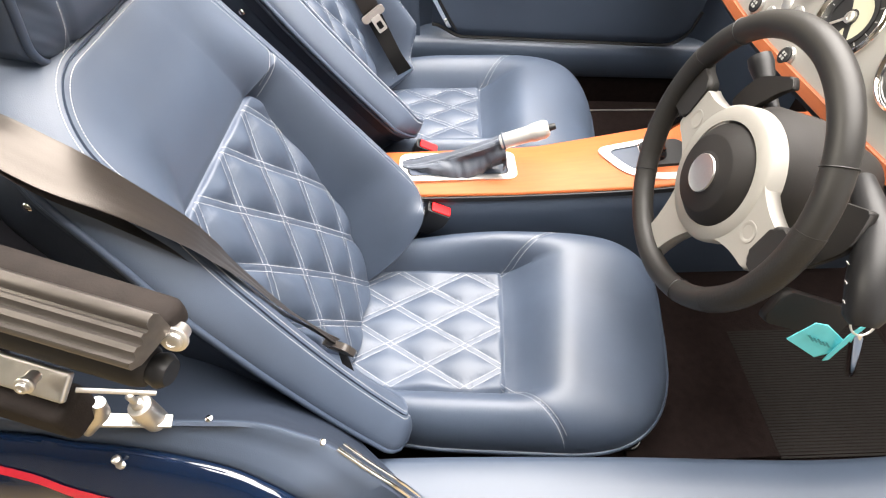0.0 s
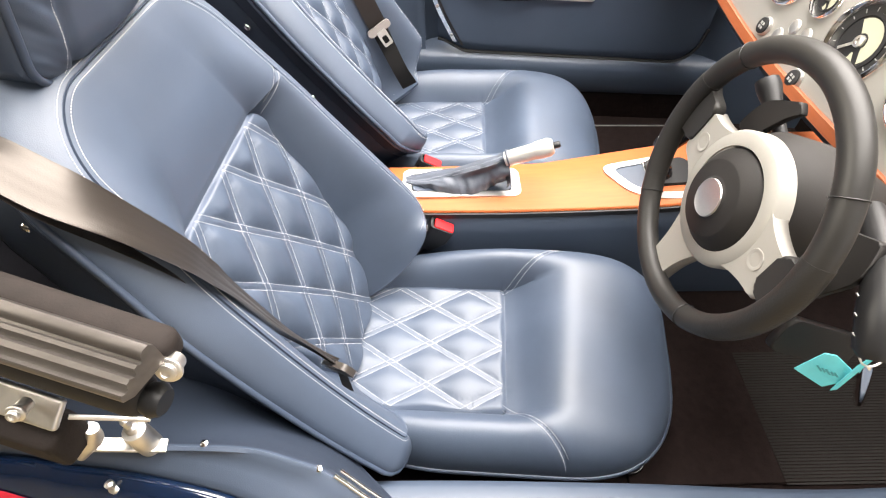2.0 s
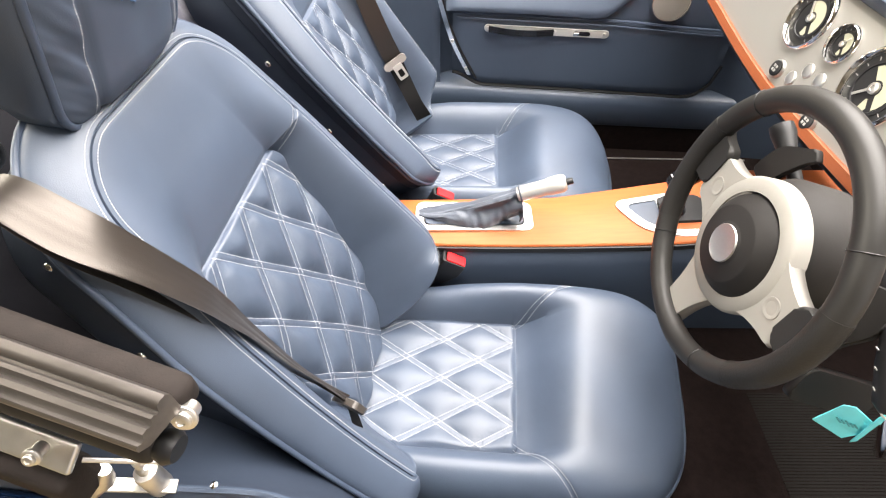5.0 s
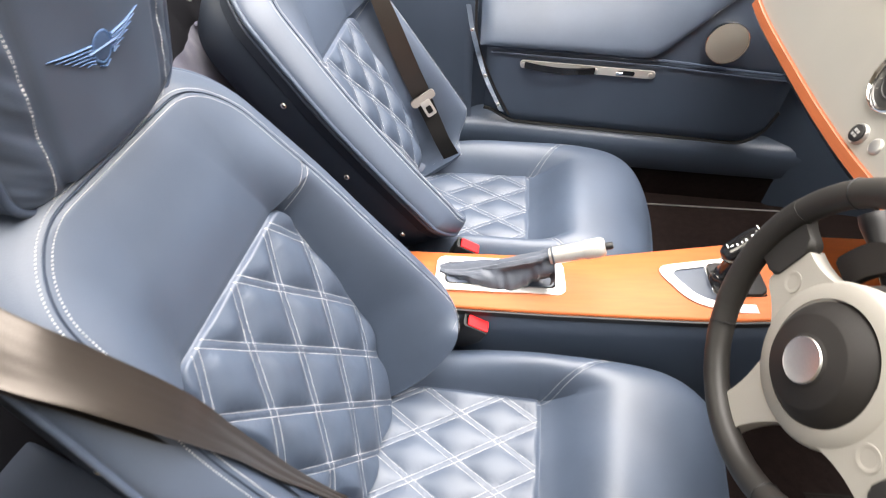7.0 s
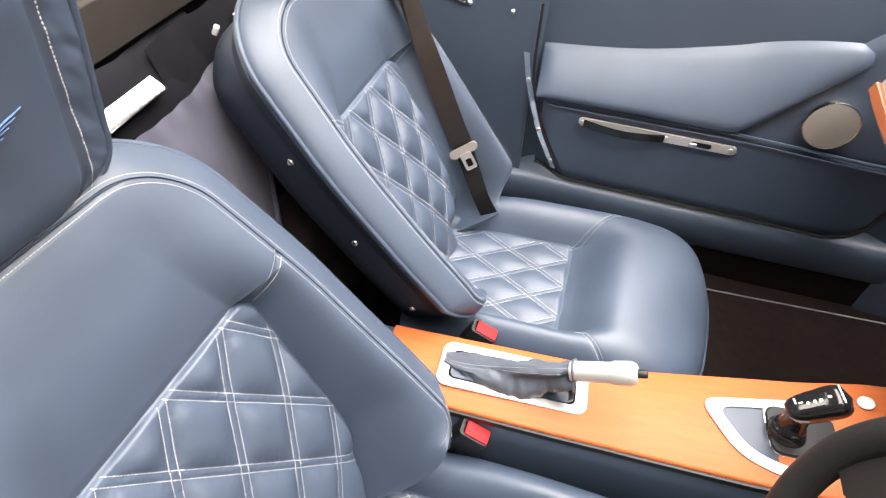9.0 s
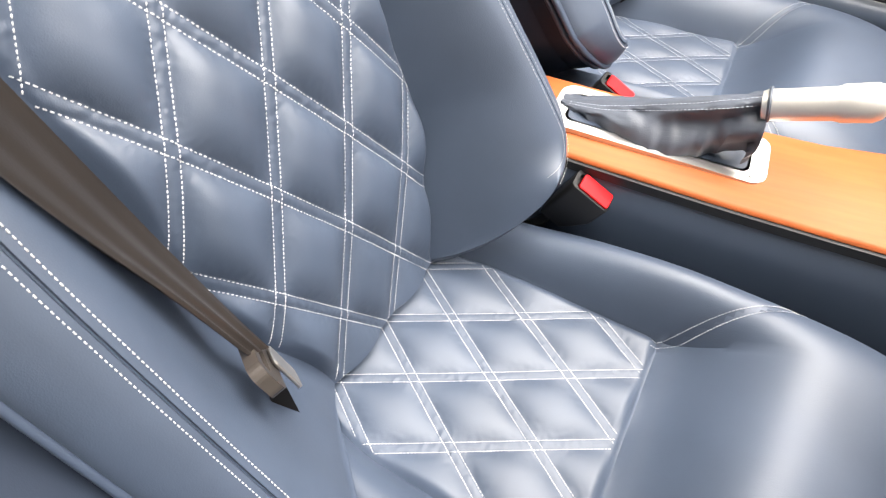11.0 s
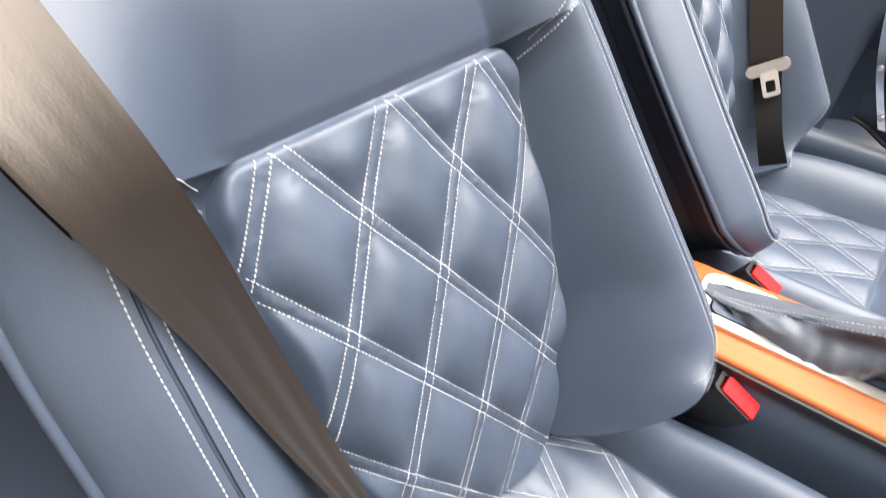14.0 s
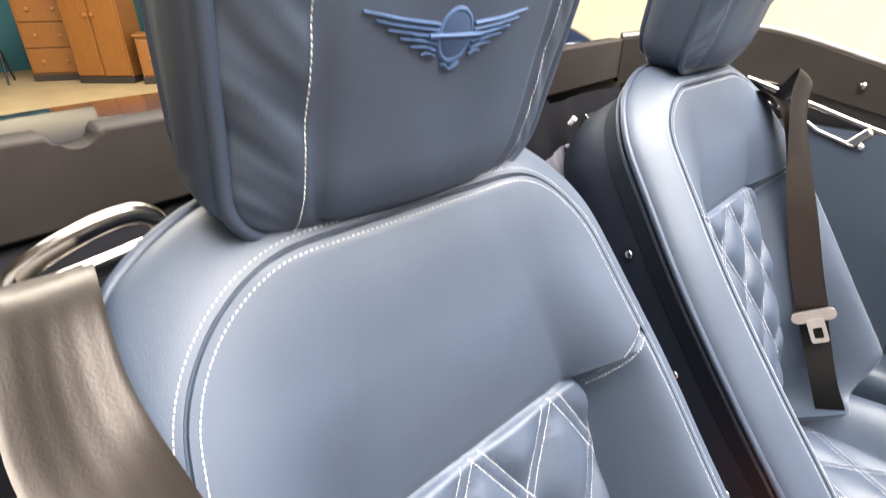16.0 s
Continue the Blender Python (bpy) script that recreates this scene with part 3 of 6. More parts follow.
def cush_z(x, u):
    h = max(cush_half(x), 0.004)
    q = cush_quilt_half(x)
    au = abs(u)
    base = 0.416 + 0.004 * smooth(-0.05, 0.10, x)
    outer = smooth(-0.04, 0.17, -u)
    crown = 0.492 + CUSH_INNER * (0.25 - 1.2 * smooth(0.16, -0.10, x)) * smooth(0.05, 0.16, u) - CUSH_OUTER[0] * outer - 0.05 * smooth(-0.07, -0.15, x) + 0.004 * smooth(0.0, 0.25, x)
    if x <= QX1 and au < q - 1e-6:
        edge = min(q - au, QX1 - x)
        z = base + puff(*lattice(u, x - 0.142, CQU, CQX), 0.0062, 0.032, 0.0005) * (0.25 + 0.75 * smooth(0.0, 0.014, edge)) + gathers(u, x, min(lattice(u, x - 0.142, CQU, CQX))) - 0.004 * math.exp(-(edge / 0.005) ** 2)
        return z
    # smooth pads round the quilted panel
    p = cush_well_half(x)
    side = 1 - (1 - min(1.0, max(0.0, (au - p + 0.002) / 0.060))) ** 1.6
    front = smooth(QX1 - 0.002, QX1 + 0.14, x)
    pad = 1 - (1 - side) * (1 - front)
    z = base + (crown - base) * (1 - (1 - pad) ** 1.6)
    ea = min(1.0, max(0.0, (h - au) / 0.088))
    eb = min(1.0, max(0.0, (CUSH_FRONT - x) / 0.27))
    fall = math.sqrt(max(0.0, 1 - (1 - ea) ** 2.6)) * max(0.0, 1 - (1 - eb) ** 2.4) ** 0.6
    z = pipe_z(u) + (z - pipe_z(u)) * fall
    valley = min(abs(au - q) if x <= QX1 else 9, abs(x - QX1) if au < q else 9)
    z -= 0.004 * math.exp(-(valley / 0.006) ** 2)
    if x > QX1 - 0.02:
        # the seam that runs from the panel's corner to the cushion's edge
        z -= 0.0028 * math.exp(-((au - seam_u(x)) / 0.005) ** 2)
    return z


def seam_u(x):
    t = min(1.0, max(0.0, (x - QX1 + 0.01) / 0.125))
    return 0.122 + 0.089 * t ** 1.2


def cush_at(yc, x, u, z):
    return Vector((x + CUSH_SKEW * u * smooth(0.12, 0.34, x), yc + u - CUSH_OUTER[1] * smooth(0.11, 0.20, -u), z))


def make_cushion(seat, yc):
    nq, nb, n1, n2 = 160, 28, 190, 80
    nu = nq + 2 * nb
    xs = [CUSH_BACK + (QX1 - CUSH_BACK) * j / n1 for j in range(n1)] + [QX1 + (CUSH_FRONT - QX1) * (1 - (1 - j / n2) ** 1.4) for j in range(n2 + 1)]
    nx = len(xs) - 1
    fn = lambda u, x: cush_at(yc, x, u, cush_z(x, u))
    verts, quads, groups = [], [], []
    for x in xs:
        h = cush_half(x)
        q = min(cush_quilt_half(x), 0.75 * h)
        us = [-h + (h - q) * (i / nb) ** 1.7 for i in range(nb)] + [-q + 2 * q * i / nq for i in range(nq + 1)] + [q + (h - q) * (1 - (1 - i / nb) ** 1.7) for i in range(1, nb + 1)]
        verts += [fn(u, x) for u in us]
    for j in range(nx):
        for i in range(nu):
            a = j * (nu + 1) + i
            quads.append((a, a + nu + 1, a + nu + 2, a + 1))
            x = (xs[j] + xs[j + 1]) / 2
            u = (verts[a].y + verts[a + nu + 2].y) / 2 - yc
            if x < QX1 and nb <= i < nb + nq:
                groups.append(0)
            elif x < QX1 or abs(u) > seam_u(x):
                groups.append(1 if u < 0 else 2)
            else:
                groups.append(3)
    regions_to_parts(verts, quads, groups, ("quilted_seat_panel", "cushion_bolster", "cushion_bolster", "front_pad"), (leather,) * 4, seat,
                     ("diamond-quilted blue leather with white double stitching", "smooth blue leather side", "smooth blue leather side", "smooth blue leather thigh pad"))
    loop = [cush_at(yc, x, -cush_half(x), pipe_z(-cush_half(x))) for x in xs] + [cush_at(yc, x, cush_half(x), pipe_z(cush_half(x))) for x in reversed(xs[:-1])]
    part("cushion_piping", tube(loop[::2] + [loop[-1]], 0.0045, 8), piping_mat, seat, "blue leather piping")
    v, f, m = [], [], len(loop)
    for d, z in ((0.0, 0.0), (0.004, -0.012), (0.012, -0.045), (0.06, -0.05)):
        c = Vector((0.1, yc, 0))
        v += [Vector((p.x + (c.x - p.x) * d / 0.3, p.y + (c.y - p.y) * d / 0.3, p.z + z)) for p in loop]
    for r in range(3):
        for i in range(m - 1):
            f.append((r * m + i, (r + 1) * m + i, (r + 1) * m + i + 1, r * m + i + 1))
    part("cushion_base", (v, f), leather_dark, seat, "dark blue leather under-band")
    V, F = lattice_runs(fn, lambda u, x: x < QX1 - 0.005 and abs(u) < cush_quilt_half(x) - 0.006, CQU, CQX, 0.142, Vector((0, 0, 1)), CUSH_BACK, QX1)
    part("cushion_quilt_stitching", (V, F), thread, seat, "white double stitching", kind="stuff")
    V, F = [], []
    for s in (-1, 1):
        for o in (-0.0045, 0.0045):
            pts, nor = [], []
            for k in range(50):
                x = QX1 - 0.008 + 0.122 * k / 49
                u = s * (seam_u(x) + o)
                pts.append(fn(u, x) + Vector((0, 0, 0.0004)))
                nor.append(surface_normal(fn, u, x) * -1)
            nor = [n if n.z > 0 else -n for n in nor]
            stitch_run(V, F, pts, nor)
    part("cushion_seam_stitching", (V, F), thread, seat, "white double stitching along the seams", kind="stuff")
    for y in (-0.15, 0.15):
        part("seat_rail", box(pose(0.10, yc + y, 0.300), 0.48, 0.035, 0.022, 0.003), black_plastic, seat, "black steel seat runner")


def make_headrest(seat, yc, shift):
    """A cushion with two side gussets, a front panel, piping and stitched seams."""
    c = Vector((-0.345 - 0.4 * RECLINE, yc + shift, 1.128))
    lean = radians(-15)
    up, fw = Vector((-math.sin(lean), 0, math.cos(lean))), Vector((math.cos(lean), 0, math.sin(lean)))
    W, H, D = 0.120, 0.107, 0.046

    def at(u, v, w):
        return c + Vector((0, u, 0)) + up * v + fw * w

    def outline(k, inset):
        o = rounded(2 * (W - inset), 2 * (H - inset), 0.034 - min(0.02, inset * 0.5), 8)
        return [at(x * (1 - 0.05 * (y / H < 0) * abs(y) / H), y, k * (1 if k > 0 else 0.45 + 0.55 * smooth(-H, 0.1 * H, y))) for x, y in o]
    n = len(rounded(1, 1, 0.1, 8))
    prof = [(D - 0.006, 0.0), (D * 0.75, -0.004), (D * 0.5, -0.006), (D * 0.25, -0.0075), (0, -0.008), (-D * 0.25, -0.0075), (-D * 0.5, -0.006), (-D * 0.75, -0.003), (-D, 0.004), (-D - 0.012, 0.03), (-D - 0.014, 0.09)]
    v, f = [], []
    for k, inset in prof:
        puffy = 0.0075 if abs(k) < D * 0.8 else 0.0
        for i, p in enumerate(outline(k, inset)):
            # soft creases in the gusset
            q = noise.noise(Vector((p.y * 22, p.z * 26 + p.y * 12, k * 14))) + 0.5 * noise.noise(Vector((p.y * 50, p.z * 60, k * 30)))
            v.append(p + (p - at(0, 0, k)).normalized() * puffy * q)
    for r in range(len(prof) - 1):
        for i in range(n):
            f.append((r * n + i, r * n + (i + 1) % n, (r + 1) * n + (i + 1) % n, (r + 1) * n + i))
    f.append(tuple((len(prof) - 1) * n + i for i in range(n)))
    head = part("headrest", (v, f), leather, seat, "padded blue leather headrest with an embroidered winged badge")
    # padded front with three panels
    SEAM = 0.078
    def fz(u, y):
        ey = min(1.0, (H - abs(y)) / 0.045)
        z = 0.024 * max(0.0, 1 - (abs(u) / W) ** 2.2) ** 0.7 * math.sqrt(max(0, 1 - (1 - max(0, ey)) ** 2))
        return D - 0.006 + z - 0.004 * math.exp(-((abs(u) - SEAM) / 0.005) ** 2) + 0.0018 * noise.noise(Vector((u * 20 + y * 9, y * 12 - u * 12, 3))) + smooth(SEAM, SEAM + 0.012, abs(u)) * (0.0040 * noise.noise(Vector((u * 40 + y * 34, y * 16, 8))) + 0.0018 * noise.noise(Vector((u * 90 + y * 80, y * 40, 5))))
    vs, fs, gu = [], [], 90
    for j in range(gu + 1):
        y = H * (-1 + 2 * j / gu)
        r = 0.034
        lim = W if abs(y) < H - r else W - r + math.sqrt(max(0, r * r - (abs(y) - H + r) ** 2))
        lim *= 1 - 0.05 * (y < 0) * abs(y) / H
        for i in range(gu + 1):
            u = lim * (-1 + 2 * i / gu)
            vs.append(at(u, y, fz(u * W / max(lim, 0.01), y)))
    for j in range(gu):
        for i in range(gu):
            a = j * (gu + 1) + i
            fs.append((a, a + 1, a + gu + 2, a + gu + 1))
    part("front_panel", (vs, fs), leather, head, "smooth blue leather front")
    part("headrest_piping", tube(outline(D - 0.006, -0.002), 0.0042, 8, closed=True), piping_mat, head, "blue leather piping")
    part("headrest_piping", tube(outline(-D, 0.002), 0.0042, 8, closed=True), piping_mat, head, "blue leather piping")
    V, F = [], []
    for s in (-1, 1):
        for off in (0.006,):
            pts = [at(s * (SEAM + off), H * (-0.96 + 1.92 * k / 60), fz(s * (SEAM + off), H * (-0.96 + 1.92 * k / 60)) + 0.0004) for k in range(61)]
            stitch_run(V, F, pts, [fw] * 61)
    part("headrest_stitching", (V, F), thread, head, "white stitching", kind="stuff")
    # winged badge, embroidered: roundel and feathers as plain shapes
    b0 = (-0.010, 0.005)

    def emb(pts, r, name):
        part(name, tube([at(b0[0] + x, b0[1] + y, fz(b0[0] + x, b0[1] + y) + 0.0008) for x, y in pts], r, 6, flat=0.6), blue_thread, head, "mid-blue embroidery")
    o = [(b0[0] + 0.0105 * math.cos(k * math.pi / 12), b0[1] + 0.0125 * math.sin(k * math.pi / 12)) for k in range(24)]
    v = [at(x, y, fz(x, y) + 0.0006) for x, y in o] + [at(b0[0] + (x - b0[0]) * 0.8, b0[1] + (y - b0[1]) * 0.8, fz(x, y) + 0.0016) for x, y in o]
    part("badge_roundel", (v, [(k, (k + 1) % 24, 24 + (k + 1) % 24, 24 + k) for k in range(24)] + [tuple(range(24, 48))]), blue_thread_dark, head, "dark blue embroidered roundel")
    emb([(0.0105 * math.cos(t * math.pi / 12), 0.0125 * math.sin(t * math.pi / 12)) for t in range(25)], 0.0012, "badge_ring")
    emb([(-0.017, 0.000), (0.017, 0.000)], 0.0024, "badge_bar")
    emb([(-0.006, -0.0135), (0, -0.017), (0.006, -0.0135)], 0.0014, "badge_tail")
    for s in (-1, 1):
        for k in range(6):
            y0, x1 = 0.0075 - 0.0031 * k, 0.053 - 0.0066 * k
            emb([(s * 0.0115, y0 - 0.002), (s * (0.0115 + (x1 - 0.0115) * 0.5), y0), (s * x1, y0 + 0.0035 - 0.0008 * k)], [0.0014, 0.0014, 0.0008], "badge_feather")
    for s in (-1, 1):
        part("headrest_post", tube([at(s * 0.06, -H + 0.01, -0.02), at(s * 0.06, -H - 0.07, -0.01)], 0.006, 10), chrome, head)


def make_seat(yc, label, shift):
    seat = thing("sports_seat", (-0.10, yc, 0.285), label, "car seat", "pair of seats")
    make_back(seat, yc)
    make_cushion(seat, yc)
    make_headrest(seat, yc, shift)
    return seat


NEAR_Y, FAR_Y = -0.314, 0.308
near_seat = make_seat(NEAR_Y, "blue leather bucket seat with diamond quilting behind the steering wheel", 0.002)
shape_of(True)
far_seat = make_seat(NEAR_Y, "blue leather bucket seat with diamond quilting on the passenger side", -0.012)
far_seat.matrix_world = pose(-0.094, FAR_Y, 0.301, -0.8, 0, -3) @ Matrix.Diagonal((1, -1, 1, 1))
shape_of(False)
near_seat.rotation_euler = (radians(-0.7), 0, radians(-4.5))


# ---- tub: floor, tunnel, sills, doors ----
def wall_strip(path, z0, z1, thick):
    """An upright panel that follows a path in plan."""
    bm = bmesh.new()
    rows = []
    for i, (x, y) in enumerate(path):
        rows.append([bm.verts.new((x, y + s * thick / 2, z)) for s, z in ((-1, z0), (-1, z1), (1, z1), (1, z0))])
    for a, b in zip(rows, rows[1:]):
        for k in range(4):
            bm.faces.new((a[k], b[k], b[(k + 1) % 4], a[(k + 1) % 4]))
    bm.faces.new(rows[0][::-1])
    bm.faces.new(rows[-1])
    bmesh.ops.recalc_face_normals(bm, faces=bm.faces[:])
    return bm


FLOOR_Z = 0.285
floor_ob = tagged(part("floor", box(pose(0.25, 0, FLOOR_Z - 0.02), 1.9, 1.30, 0.04), carpet, None), "dark brown carpeted car floor", "floor", kind="structure")
rubber_mat = thing("floor_mat", (0.62, -0.36, FLOOR_Z), "dark carpet mat with a ribbed rubber heel pad", "mat")
part("mat", box(pose(0.67, -0.34, FLOOR_Z + 0.005), 0.62, 0.42, 0.010, 0.004), carpet, rubber_mat)
pieces = []
for k in range(45):
    bm = box(pose(0.807, -0.552 + 0.0060 * k, FLOOR_Z + 0.0104), 0.324, 0.0038, 0.0012)
    pieces.append(([v.co.copy() for v in bm.verts], [tuple(v.index for v in f.verts) for f in bm.faces]))
    bm.free()
part("heel_pad_ribs", join(*pieces), rubber, rubber_mat, "finely ribbed black rubber heel pad", smooth=False, kind="stuff")
far_mat = thing("carpet_mat", (0.66, 0.34, FLOOR_Z), "dark brown carpet mat with a pale edge line", "mat")
part("mat", box(pose(0.70, 0.30, FLOOR_Z + 0.006), 0.50, 0.40, 0.012, 0.005), carpet, far_mat)
part("edge_binding", tube([(0.46, 0.505, FLOOR_Z + 0.012), (0.70, 0.500, FLOOR_Z + 0.012), (0.94, 0.495, FLOOR_Z + 0.012)], 0.0022, 6), steel, far_mat, "pale grey edge binding")

# tunnel under the console, upholstered
tunnel = thing("centre_console", (0.2, -0.02, FLOOR_Z), "blue leather centre tunnel with an orange wood veneer top", "console")


def console_edges(x):
    near = float(np.interp(x, [-0.30, -0.02, 0.22, 0.43, 0.60], [-0.072, -0.084, -0.0915, -0.103, -0.106]))
    far = float(np.interp(x, [-0.30, 0.05, 0.25, 0.45, 0.60], [0.050, 0.052, 0.050, 0.072, 0.085]))
    z = float(np.mean(np.interp([x + 0.015 * k for k in range(-4, 5)], [-0.30, 0.0, 0.20, 0.37, 0.47, 0.54, 0.60], [0.530, 0.530, 0.535, 0.550, 0.560, 0.566, 0.590])))
    return near, far, z


xs = [-0.30 + 1.30 * k / 52 for k in range(53)]
v, f = [], []
prof_n = 0
for x in xs:
    a, b, z = console_edges(x)
    row = [(x, a - 0.012, FLOOR_Z), (x, a - 0.006, z - 0.06), (x, a - 0.002, z - 0.012), (x, a + 0.006, z - 0.004), (x, b - 0.006, z - 0.004), (x, b + 0.002, z - 0.012), (x, b + 0.006, z - 0.06), (x, b + 0.012, FLOOR_Z)]
    prof_n = len(row)
    v += row
for i in range(len(xs) - 1):
    for k in range(prof_n - 1):
        a = i * prof_n + k
        f.append((a, a + 1, a + prof_n + 1, a + prof_n))
part("tunnel_side", (v, f), leather_panel, tunnel, "smooth blue leather tunnel cover")
v, f = [], []
for x in xs[6:]:
    a, b, z = console_edges(x)
    v += [(x, a, z - 0.003), (x, a + 0.001, z + 0.001), (x, a + 0.004, z + 0.003), (x, b - 0.004, z + 0.003), (x, b - 0.001, z + 0.001), (x, b, z - 0.003)]
for i in range(len(xs[6:]) - 1):
    for k in range(5):
        a = i * 6 + k
        f.append((a, a + 1, a + 7, a + 6))
f.append((0, 5, 4, 3, 2, 1))
part("wood_top", (v, f), wood, tunnel, "orange wood veneer top")
# black strip that paints the shadow gap between veneer and leather
v = [(x, console_edges(x)[0] - b, console_edges(x)[2] - c) for x in xs[6:] for b, c in ((-0.003, 0.0035), (0.0035, 0.0045), (0.0042, 0.0150))]
part("edge_shadow_strip", (v, [(i * 3 + k, i * 3 + k + 1, i * 3 + k + 4, i * 3 + k + 3) for i in range(len(xs[6:]) - 1) for k in range(2)]), black_plastic, tunnel, "black strip for the shadow gap under the veneer edge")
part("console_badge", lathe(pose(0.592, 0.048, 0.588, 0, -20, 0), [(0.011, 0), (0.0105, 0.002), (0.004, 0.003)], 20), alu, tunnel, "small round silver badge")

for side, yy in ((-1, (-0.578, -0.588, -0.602)), (1, (0.612, 0.580, 0.545))):
    path = [(-0.30, yy[0] - side * 0.0), (0.0, yy[0]), (0.30, yy[1]), (0.65, yy[2]), (1.05, yy[2] - side * 0.03)] if side < 0 else [(-0.30, yy[0]), (0.0, yy[0]), (0.30, yy[1]), (0.50, 0.560), (0.805, 0.537), (0.93, 0.530)]
    v, f = [], []
    P = spline([(x, y, 0) for x, y in path], 30)
    low = 0.420 if side < 0 else 0.372
    for name, prof, mat, label in (("sill", [(0.012, low), (0.004, low + 0.012), (0.0, 0.448), (0.004, 0.467), (0.016, 0.478), (0.05, 0.482), (0.12, 0.480), (0.16, 0.480), (0.20, 0.470)], leather_panel, "blue leather-covered door sill"),
                                   ("sill_side", [(0.012, FLOOR_Z), (0.013, low + 0.002)], carpet, "dark carpeted side of the sill")):
        v, f = [], []
        for p in P:
            v += [(p.x, p.y + side * d, z) for d, z in prof]
        n = len(prof)
        for i in range(len(P) - 1):
            for k in range(n - 1):
                a = i * n + k
                f.append((a, a + 1, a + n + 1, a + n))
        tagged(part(name, (v, f), mat, None), label, "sill", kind="structure")

# passenger door with armrest, pull strap, latch and loudspeaker
door = thing("passenger_door", (0.40, 0.62, 0.48), "blue leather door card with armrest, pull strap and loudspeaker", "car door")


def door_y(x):
    return 0.630 - 0.118 * x


def door_sheet(x0, x1, zlow, ztop, off_low, off_top, nx=48, nz=14, puffed=0.0, edge=0.008):
    """A padded sheet on the door: it leans from off_low to off_top and rolls back at its edges."""
    v, f = [], []
    for i in range(nx + 1):
        x = x0 + (x1 - x0) * i / nx
        lo, hi = zlow(x), ztop(x)
        for k in range(nz + 1):
            t = k / nz
            e = min(i / 2, (nx - i) / 2, k / 1.5, (nz - k) / 1.5, 1.0)
            lo_y, hi_y = (off_low(x), off_top(x)) if callable(off_low) else (off_low, off_top)
            y = door_y(x) - (lo_y + (hi_y - lo_y) * t) - puffed * math.sin(math.pi * t) * min(1, e) + edge * (1 - e) ** 2
            v.append((x, y, lo + (hi - lo) * t))
    for i in range(nx):
        for k in range(nz):
            a = i * (nz + 1) + k
            f.append((a, a + nz + 1, a + nz + 2, a + 1))
    return v, f


def arm_low(x):
    return float(np.interp(x, [0.02, 0.25, 0.40, 0.43, 0.47, 0.53, 0.57, 0.600], [0.703, 0.705, 0.703, 0.706, 0.738, 0.796, 0.834, 0.868]))


def arm_top(x):
    z = float(np.mean([np.interp(x + 0.012 * k, [0.0, 0.22, 0.43, 0.52, 0.565, 0.600], [0.794, 0.812, 0.857, 0.890, 0.902, 0.903]) for k in range(-6, 7)]))
    return z - 0.018 * smooth(0.565, 0.600, x) ** 2


def door_foot(x):
    """The door's lower edge, rounded at both corners."""
    t = min(1.0, max(0.0, (x - 0.69) / 0.08))
    return 0.488 + 0.035 * smooth(0.12, 0.03, x) + 0.10 * (1 - math.sqrt(max(0.0, 1 - t * t)))


part("door_top", door_sheet(-0.02, 1.05, lambda x: 0.62, lambda x: 1.02, -0.056, -0.075), leather_panel, door, "smooth blue leather upper panel")
part("door_front", door_sheet(0.40, 1.05, lambda x: 0.66, lambda x: max(0.70, arm_low(x)) + 0.05, -0.002, -0.03), leather_panel, door, "smooth blue leather panel round the loudspeaker")
part("armrest", door_sheet(0.012, 0.600, arm_low, arm_top, lambda x: 0.022 - 0.030 * smooth(0.42, 0.60, x), lambda x: -0.060 + 0.040 * smooth(0.42, 0.60, x), puffed=0.008), leather, door, "padded blue leather armrest")
part("lower_panel", door_sheet(0.03, 0.77, door_foot, lambda x: 0.690 - 0.008 * smooth(0.4, 0.7, x), 0.004, 0.004), leather_panel, door, "smooth blue leather lower panel")
# black tube drawn as the shadow line between door and sill
part("bottom_shadow_line", tube([(x, door_y(x) - 0.001, door_foot(x) - 0.002) for x in [0.03 + 0.74 * k / 60 for k in range(61)]], 0.0045, 6), black_plastic, door, "black tube for the shadow line under the door")
part("welt", tube([(x, door_y(x) - 0.0075, 0.684 - 0.012 * smooth(0.4, 0.75, x)) for x in [0.04 + 0.73 * k / 30 for k in range(31)]], 0.0018, 6), piping_mat, door)
part("panel_seam", tube([(x, door_y(x) - 0.005, 0.697 - 0.012 * smooth(0.4, 0.75, x)) for x in [0.03 + 0.74 * k / 30 for k in range(31)]], 0.0035, 6), piping_mat, door)
sp = Matrix.Translation((0.585, door_y(0.585) - 0.003, 0.750)) @ Matrix.Rotation(radians(-7), 4, "Z") @ Matrix.Rotation(radians(84), 4, "X")
speaker = part("loudspeaker", lathe(sp, [(0.048, -0.02), (0.048, 0.0015), (0.0472, 0.003), (0.0455, 0.0025)], 48), chrome, door, "round loudspeaker with a metal mesh cover")
part("speaker_mesh", lathe(sp @ pose(0, 0, 0.0035), [(0.0458, -0.001), (0.030, 0.0002), (0.002, 0.0006)], 40), grille, speaker, "fine silver mesh")


def on_door(x, z, off):
    return Vector((x, door_y(x) - off, z))


ang = -math.atan(0.118)
bar = Matrix.Translation(on_door(0.282, 0.660, 0.012)) @ Matrix.Rotation(ang, 4, "Z") @ Matrix.Rotation(radians(90), 4, "X")
handle = part("pull_plate", slab(rounded(0.335, 0.020, 0.0095), bar, 0.006, 0.0015), pale_alu, door, "long bright metal pull plate")
